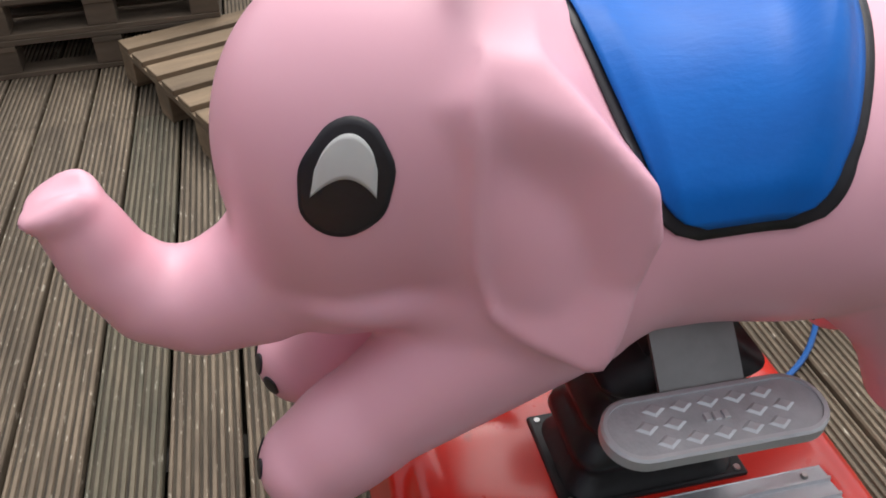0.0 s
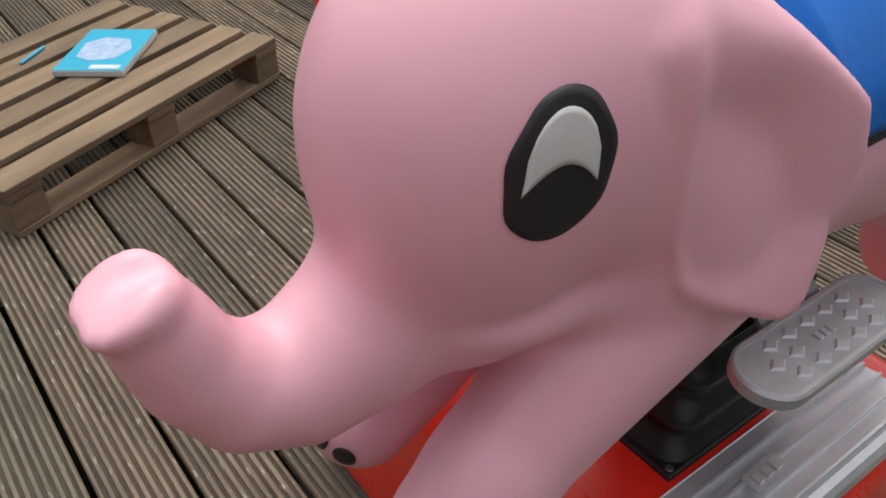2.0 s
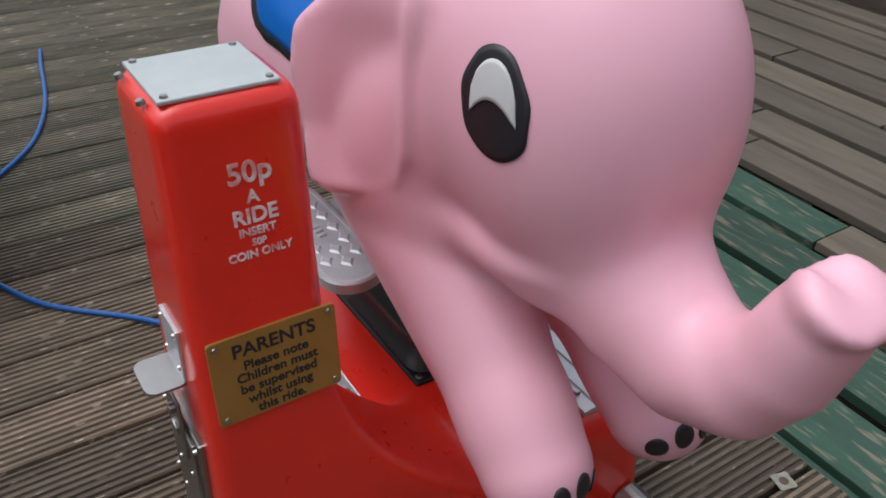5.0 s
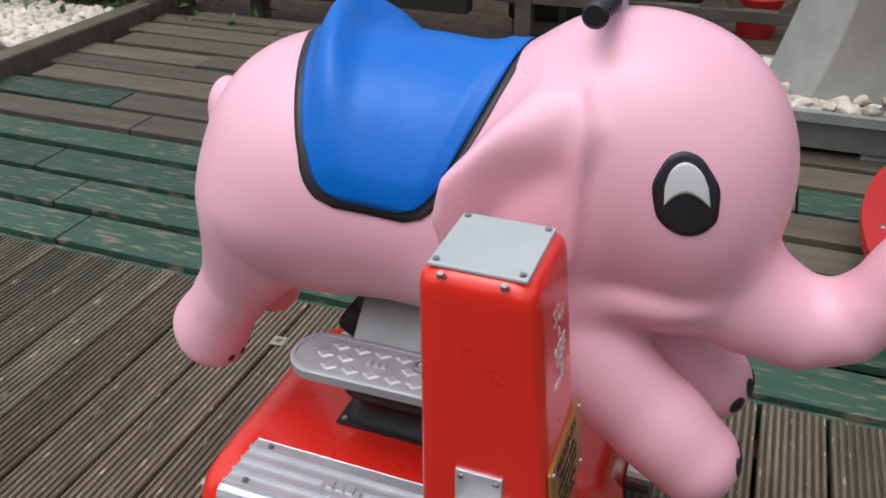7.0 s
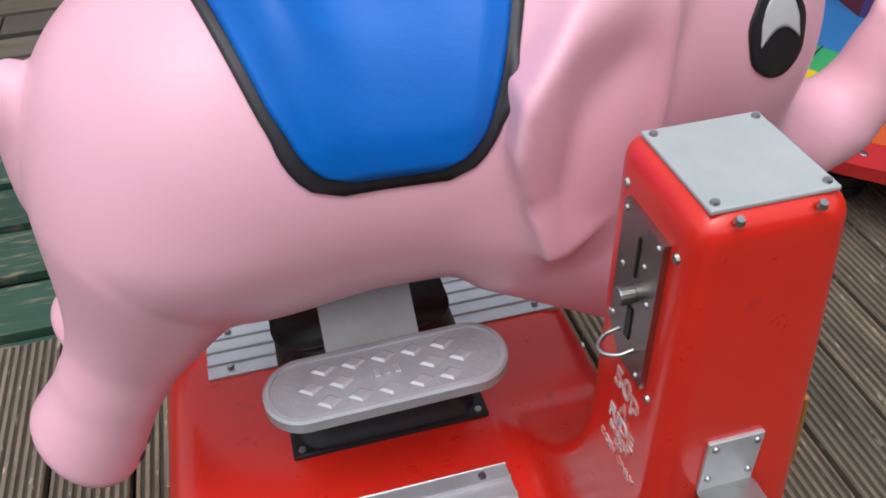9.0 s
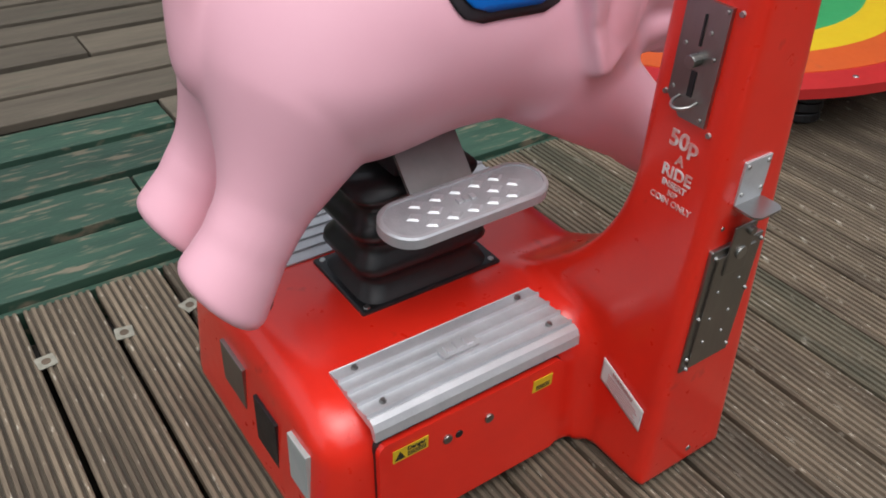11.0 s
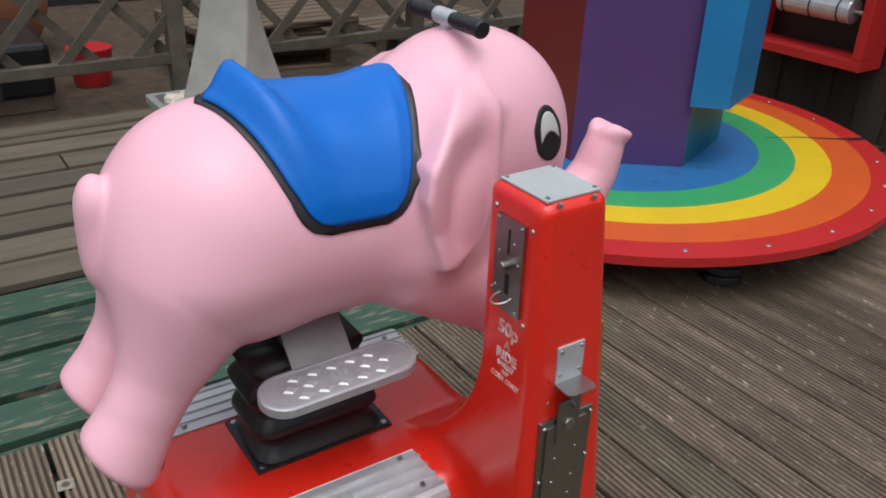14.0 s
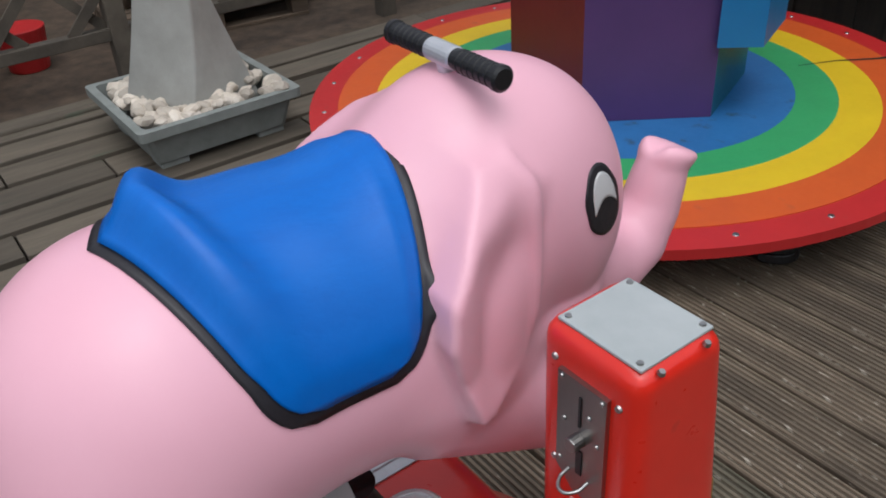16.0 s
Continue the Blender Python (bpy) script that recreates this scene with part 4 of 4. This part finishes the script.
for u in (-0.2, 0.2):
    for v in (-0.2, 0.2):
        slab("foot", (pc.x + u - 0.055, pc.y + v - 0.055, 0.012), (pc.x + u + 0.055, pc.y + v + 0.055, 0.045), TROUGH, planter, bevel=0.004)


def stone_mesh(seed, r):
    bm = bmesh.new()
    bmesh.ops.create_icosphere(bm, subdivisions=2, radius=r)
    for v in bm.verts:
        d = noise.noise(v.co * (1.1 / r) + Vector((seed * 3.1, 0, 0)))
        v.co *= 1 + 0.38 * d
        v.co.z *= 0.72
        v.co.x *= 1.18
    me = bpy.data.meshes.new("pebble")
    bm.to_mesh(me)
    bm.free()
    me.materials.append(PEBBLE)
    return me


stones = [stone_mesh(i, 0.032) for i in range(7)]
rng = random.Random(11)
for i in range(190):
    while True:
        u, v = rng.uniform(-0.265, 0.265), rng.uniform(-0.265, 0.265)
        if max(abs(u), abs(v)) > 0.12:
            break
    ob = new("pebble", rng.choice(stones))
    ob.parent = planter
    s = rng.uniform(0.6, 1.2)
    ob.location = pc + Vector((u, v, 0.170 + rng.uniform(0, 0.03)))
    ob.rotation_euler = (rng.uniform(-0.6, 0.6), rng.uniform(-0.6, 0.6), rng.uniform(0, 6.3))
    ob.scale = (s, s, s)

pillar = thing("twisted_pillar", "twisted pale concrete pillar standing in the planter", "pillar")
bm = bmesh.new()
rings = []
for i in range(41):
    f = i / 40
    hw = 0.192 - 0.100 * (1 - (1 - min(1, f * 1.7)) ** 1.6) + 0.02 * max(0, f - 0.7)
    tw = radians(20 + 85 * f)
    rings.append([bm.verts.new(pc + Vector((u * math.cos(tw) - v * math.sin(tw), u * math.sin(tw) + v * math.cos(tw), 0.115 + 1.15 * f))) for u, v in rounded(2 * hw, 2 * hw, 0.012, 2)])
for a, b in zip(rings, rings[1:]):
    for i in range(len(a)):
        bm.faces.new((a[i], a[(i + 1) % len(a)], b[(i + 1) % len(a)], b[i]))
bm.faces.new(rings[0])
bm.faces.new(rings[-1])
part("shaft", bm, CONCRETE, pillar, "twisted four-sided concrete shaft", smooth=True)

# ======== lattice fence and what lies behind ========
fence = thing("lattice_fence", "weathered grey timber lattice fence", "fence", kind="structure")
FY = 3.28
for x in (-2.4, -0.75, 0.75, 2.25, 3.75):
    slab("post", (x - 0.045, FY - 0.045, -0.3), (x + 0.045, FY + 0.045, 1.35), LATTICE, fence, bevel=0.006)
for z in (0.20, 1.22):
    slab("rail", (-3.2, FY - 0.03, z - 0.03), (4.2, FY + 0.03, z + 0.03), LATTICE, fence, bevel=0.005)
for k in range(-9, 20):
    for sgn, yy in ((1, FY - 0.018), (-1, FY + 0.010)):
        xa = k * 0.37 - 1.6
        bm = bmesh.new()
        L = 0.98 / math.sin(radians(47))
        m = Matrix.Translation((xa, yy, 0.71)) @ Matrix.Rotation(-sgn * radians(47), 4, "Y")
        box(bm, (-L / 2, -0.009, -0.024), (L / 2, 0.009, 0.024), m)
        part("slat", bm, LATTICE, fence)
backing = slab("dark_hedge_wall", (-6, 6.4, -0.3), (6, 6.5, 2.6), JOIST, bevel=0)
tagged(backing, "dark plain wall closing the yard behind the fence", "wall", kind="structure")

# pallets lying behind the fence
def pallet(m, wood, label, boards=7, deep=0.8, wide=1.1):
    ob = thing("pallet", label, "pallet", "loose pallets")
    ob.matrix_world = m
    gap = (deep - boards * 0.095) / (boards - 1)
    for i in range(boards):
        slab("top_board", (-wide / 2, -deep / 2 + i * (0.095 + gap), 0.118), (wide / 2, -deep / 2 + 0.095 + i * (0.095 + gap), 0.138), wood, ob, bevel=0.003)
    for x in (-wide / 2 + 0.05, 0, wide / 2 - 0.05):
        slab("stringer", (x - 0.05, -deep / 2, 0.098), (x + 0.05, deep / 2, 0.117), wood, ob, bevel=0.002)
        for y in (-deep / 2 + 0.06, 0, deep / 2 - 0.06):
            slab("block", (x - 0.05, y - 0.055, 0.019), (x + 0.05, y + 0.055, 0.097), wood, ob, bevel=0.003)
    for y in (-deep / 2 + 0.05, 0, deep / 2 - 0.05):
        slab("bottom_board", (-wide / 2, y - 0.048, 0.0), (wide / 2, y + 0.048, 0.018), wood, ob, bevel=0.002)
    return ob


pallet(pose(1.45, 4.1, -0.06, 0, 0, -8), DARKPALLET, "old dark timber pallet lying on the sandy ground")
pallet(pose(1.55, 4.15, 0.082, 0, 0, 4), DARKPALLET, "old dark timber pallet stacked on another")
pallet(pose(2.9, 4.0, -0.06, 0, 0, 10), DARKPALLET, "old dark timber pallet lying on the sandy ground")

# dark covered crate and red pot behind the lattice
crate = thing("covered_crate", "low crate under a black cover behind the fence", "crate")
slab("body", (-0.88, 3.47, -0.06), (0.13, 4.18, 0.20), DARKPALLET, crate, bevel=0.01)
slab("cover", (-0.9, 3.45, 0.02), (0.15, 4.2, 0.30), RUBBER, crate, "black sheet cover", bevel=0.03)
for x in (-0.6, -0.15):
    slab("strap", (x, 3.444, 0.03), (x + 0.04, 4.206, 0.306), DARKMETAL, crate, "dark webbing strap", bevel=0.004)
pot = thing("red_bucket", "small red plastic bucket on the ground", "bucket")
bm = bmesh.new()
cyl(bm, (0.42, 3.9, -0.06), (0.42, 3.9, 0.16), 0.10, 0.13, 24)
part("shell", bm, BAND["red"], pot, bevel=0.006)
terracotta = mat("terracotta", (0.30, 0.12, 0.055), 0.8, scale=8)
for x, y, r in ((-0.7, 4.7, 0.42), (0.05, 4.9, 0.38)):
    jar = thing("terracotta_pot", "large terracotta garden pot behind the fence", "pot", "large pots")
    bm = bmesh.new()
    prev = None
    rings = []
    for f, k in ((0, 0.55), (0.2, 0.85), (0.45, 1.0), (0.75, 0.85), (0.95, 0.62), (1.0, 0.72)):
        rings.append([bm.verts.new((x + r * k * math.cos(2 * math.pi * i / 28), y + r * k * math.sin(2 * math.pi * i / 28), -0.06 + 1.05 * f)) for i in range(28)])
    for a, b in zip(rings, rings[1:]):
        for i in range(28):
            bm.faces.new((a[i], a[(i + 1) % 28], b[(i + 1) % 28], b[i]))
    bm.faces.new(rings[0])
    bm.faces.new(rings[-1])
    part("body", bm, terracotta, jar, smooth=True)

# ======== board fence on the far side with the red-framed box ========
bfence = thing("board_fence", "dark brown upright timber board fence", "fence", kind="structure")
for k in range(30):
    yy = -2.2 + k * 0.152
    slab("fence_board", (3.42 + 0.012 * (k % 2), yy, -0.1), (3.445 + 0.012 * (k % 2), yy + 0.148, 1.9), FENCEWOOD, bfence, bevel=0.003)
slab("fence_rail", (3.46, -2.3, 0.5), (3.51, 2.5, 0.6), FENCEWOOD, bfence, bevel=0.003)
rbox = thing("red_framed_box", "black red-framed box with a grey roller, hung on fence", "game box")
BX, BY0, BY1, BZ0, BZ1 = 3.415, 0.90, 1.58, 0.38, 1.05
slab("back", (BX - 0.02, BY0, BZ0), (BX, BY1, BZ1), RUBBER, rbox, bevel=0)
for lo, hi in (((BX - 0.20, BY0, BZ0), (BX - 0.021, BY1, BZ0 + 0.05)), ((BX - 0.20, BY0, BZ1 - 0.05), (BX - 0.021, BY1, BZ1)), ((BX - 0.20, BY0, BZ0 + 0.051), (BX - 0.021, BY0 + 0.05, BZ1 - 0.051)), ((BX - 0.20, BY1 - 0.05, BZ0 + 0.051), (BX - 0.021, BY1, BZ1 - 0.051))):
    slab("frame", lo, hi, BAND["red"], rbox, "red painted frame rail", bevel=0.004)
rod("roller", (BX - 0.11, BY0 + 0.14, BZ0 + 0.25), (BX - 0.11, BY1 - 0.14, BZ0 + 0.25), 0.06, ALU, rbox, "grey ribbed roller")
for k in range(3):
    y = BY0 + 0.20 + k * 0.15
    rod("roller_band", (BX - 0.11, y - 0.006, BZ0 + 0.25), (BX - 0.11, y + 0.006, BZ0 + 0.25), 0.0635, RUBBER, rbox, "black band")
rod("axle", (BX - 0.11, BY0 + 0.051, BZ0 + 0.25), (BX - 0.11, BY1 - 0.051, BZ0 + 0.25), 0.012, BRIGHT, rbox, "steel axle")

# ======== mint-green and yellow rides on the other side ========
mint = thing("mint_ride", "mint-green painted ride cabinet with white lettering", "kiddie ride", "other rides")
bm = bmesh.new()
box(bm, (-1.36, -1.42, 0.075), (-0.75, -0.62, 0.75))
part("cabinet", bm, MINT, mint, "mint-green gloss cabinet", bevel=0.04)
for y in (-1.36, -0.70):
    slab("skid", (-1.34, y - 0.04, 0.0), (-0.76, y + 0.04, 0.074), RUST, mint, "rusty bracket foot", bevel=0.005)
    rod("castor", (-0.74, y - 0.015, 0.03), (-0.74, y + 0.015, 0.03), 0.028, ALU, mint, "small worn castor", 16)
MF = Matrix(((0, 0, 1, 0), (1, 0, 0, 0), (0, 1, 0, 0), (0, 0, 0, 1)))
lettering("lettering", "20", 0.125, Matrix.Translation((-0.7495, -1.07, 0.180)) @ MF, INK, mint, "black painted number")
lettering("lettering", "P A RIDE", 0.072, Matrix.Translation((-0.7495, -0.83, 0.205)) @ MF, PAPER, mint, "white painted lettering")
yel = thing("yellow_ride", "yellow painted ride base on the decking", "kiddie ride", "other rides")
bm = bmesh.new()
box(bm, (-2.2, -2.9, 0.02), (-1.35, -1.78, 0.45))
part("base", bm, YELLOWPAINT, yel, "yellow gloss base", bevel=0.05)
slab("skirt", (-2.16, -2.85, 0.0), (-1.39, -1.82, 0.03), RUBBER, yel, bevel=0.003)

# ======== pallet seat with the book ========
low = pallet(pose(0.335, -2.00, 0, 0, 0, 23.5), PALLET, "pale timber pallet used as a low table", boards=6, deep=0.75, wide=1.0)
pallet(pose(1.02, -2.62, 0, 0, 0, 4), DARKPALLET, "dark weathered timber pallet on the decking", boards=6, deep=0.75, wide=0.8)
pallet(pose(1.02, -2.62, 0.139, 0, 0, 4), DARKPALLET, "dark weathered timber pallet stacked as a seat", boards=6, deep=0.75, wide=0.8)
pallet(pose(1.02, -2.64, 0.278, 0, 0, 3), DARKPALLET, "dark weathered timber pallet stacked as a seat", boards=6, deep=0.75, wide=0.8)
book = thing("book", "closed blue paperback book with a pale cover picture", "book")
book.matrix_world = pose(0.19, -2.06, 0.1385, 0, 0, 140)
bookblue = mat("blue_cover", (0.03, 0.42, 0.62), 0.35, scale=10)
slab("cover", (-0.105, -0.15, 0), (0.105, 0.15, 0.022), bookblue, book, "blue glossy cover", bevel=0.002)
slab("page_block", (-0.1035, -0.152, 0.003), (0.1065, 0.148, 0.019), PAPER, book, "white page block", bevel=0)
bm = bmesh.new()
prism(bm, [(-0.07, -0.06), (-0.02, -0.085), (0.05, -0.07), (0.08, 0.0), (0.05, 0.07), (-0.03, 0.085), (-0.08, 0.04)], 0.022, 0.0226, lambda u, v, z: (u, v, z))
part("picture", bm, mat("pale_picture", (0.5, 0.62, 0.72), 0.4, dark=(0.2, 0.34, 0.6), scale=40), book, "pale cover picture")
slab("bar", (0.0, -0.14, 0.022), (0.09, -0.115, 0.0226), PAPER, book, bevel=0)
pen = rod("pen", (0.42, -2.16, 0.1435), (0.33, -2.24, 0.1435), 0.005, bookblue, None, seg=10)
tagged(pen, "thin blue pen lying on the pallet", "pen")

# ======== far corner: stone edging, pebbles, plants ========
edging = slab("stone_edging", (-2.95, 0.5, -0.1), (-2.83, 3.2, 0.10), PLANK, bevel=0.012)
tagged(edging, "low weathered grey edging board", "edging", kind="structure")
mat_ = slab("dark_mat", (-4.2, 0.4, -0.05), (-2.96, 2.0, 0.06), DARKMETAL, bevel=0.005)
tagged(mat_, "dark grey rubber mat beyond the edging", "mat", kind="structure")
verts, faces = [], []
proto = bmesh.new()
bmesh.ops.create_icosphere(proto, subdivisions=1, radius=0.032)
pv, pf = [v.co.copy() for v in proto.verts], [[v.index for v in f.verts] for f in proto.faces]
proto.free()
rng = random.Random(3)
for i in range(1500):
    o = Vector((rng.uniform(-4.3, -3.0), rng.uniform(2.02, 2.75), 0.03 + rng.uniform(0, 0.03)))
    s = rng.uniform(0.6, 1.3)
    k = len(verts)
    verts += [o + Vector((v.x * s * rng.uniform(0.8, 1.3), v.y * s * rng.uniform(0.8, 1.2), v.z * s * 0.7)) for v in pv]
    faces += [[k + a for a in f] for f in pf]
bed = raw("pebble_bed", verts, faces, PEBBLE)
tagged(bed, "bed of cream pebbles beside the platform", "pebbles", kind="stuff")
slab_bed = slab("bed_base", (-4.7, 2.0, -0.1), (-2.96, 3.4, 0.03), SAND, bevel=0)
tagged(slab_bed, "sandy bed under the pebbles", "ground", kind="structure")
LEAF = mat("green_leaf", (0.05, 0.11, 0.022), 0.55, dark=(0.025, 0.06, 0.012), scale=12)
bush = thing("shrub", "leafy green shrub behind the pebble bed", "shrub")
verts, faces = [], []
for i in range(2600):
    o = Vector((rng.gauss(-3.7, 0.5), rng.gauss(3.15, 0.28), max(0.03, rng.gauss(0.28, 0.22))))
    r = Euler((rng.uniform(-0.9, 0.9), rng.uniform(-0.9, 0.9), rng.uniform(0, 6.3))).to_matrix()
    s = rng.uniform(0.03, 0.065)
    k = len(verts)
    verts += [o + r @ Vector(v) * s for v in ((-1, 0, 0), (-0.2, -0.42, 0.08), (1, 0, -0.1), (-0.2, 0.42, 0.08))]
    faces.append((k, k + 1, k + 2, k + 3))
raw("leaves", verts, faces, LEAF, bush, smooth=False)
bm = bmesh.new()
for i in range(7):
    cyl(bm, (-3.8 + 0.05 * i, 3.15, -0.1), (-4.2 + 0.16 * i, 3.15 + 0.1 * math.sin(i * 2), 0.6), 0.015, 0.006, 8)
part("stems", bm, DARKPALLET, bush)
screen = slab("dark_shed_wall", (-2.6, 3.05, 0.14), (-1.0, 3.15, 2.0), JOIST, bevel=0)
tagged(screen, "dark shed wall behind the platform", "wall", kind="structure")
rear_wall = slab("wall_south", (-6, -5.2, -0.3), (6, -5.1, 2.2), FENCEWOOD, bevel=0)
tagged(rear_wall, "plain dark timber wall closing the yard", "wall", kind="structure")
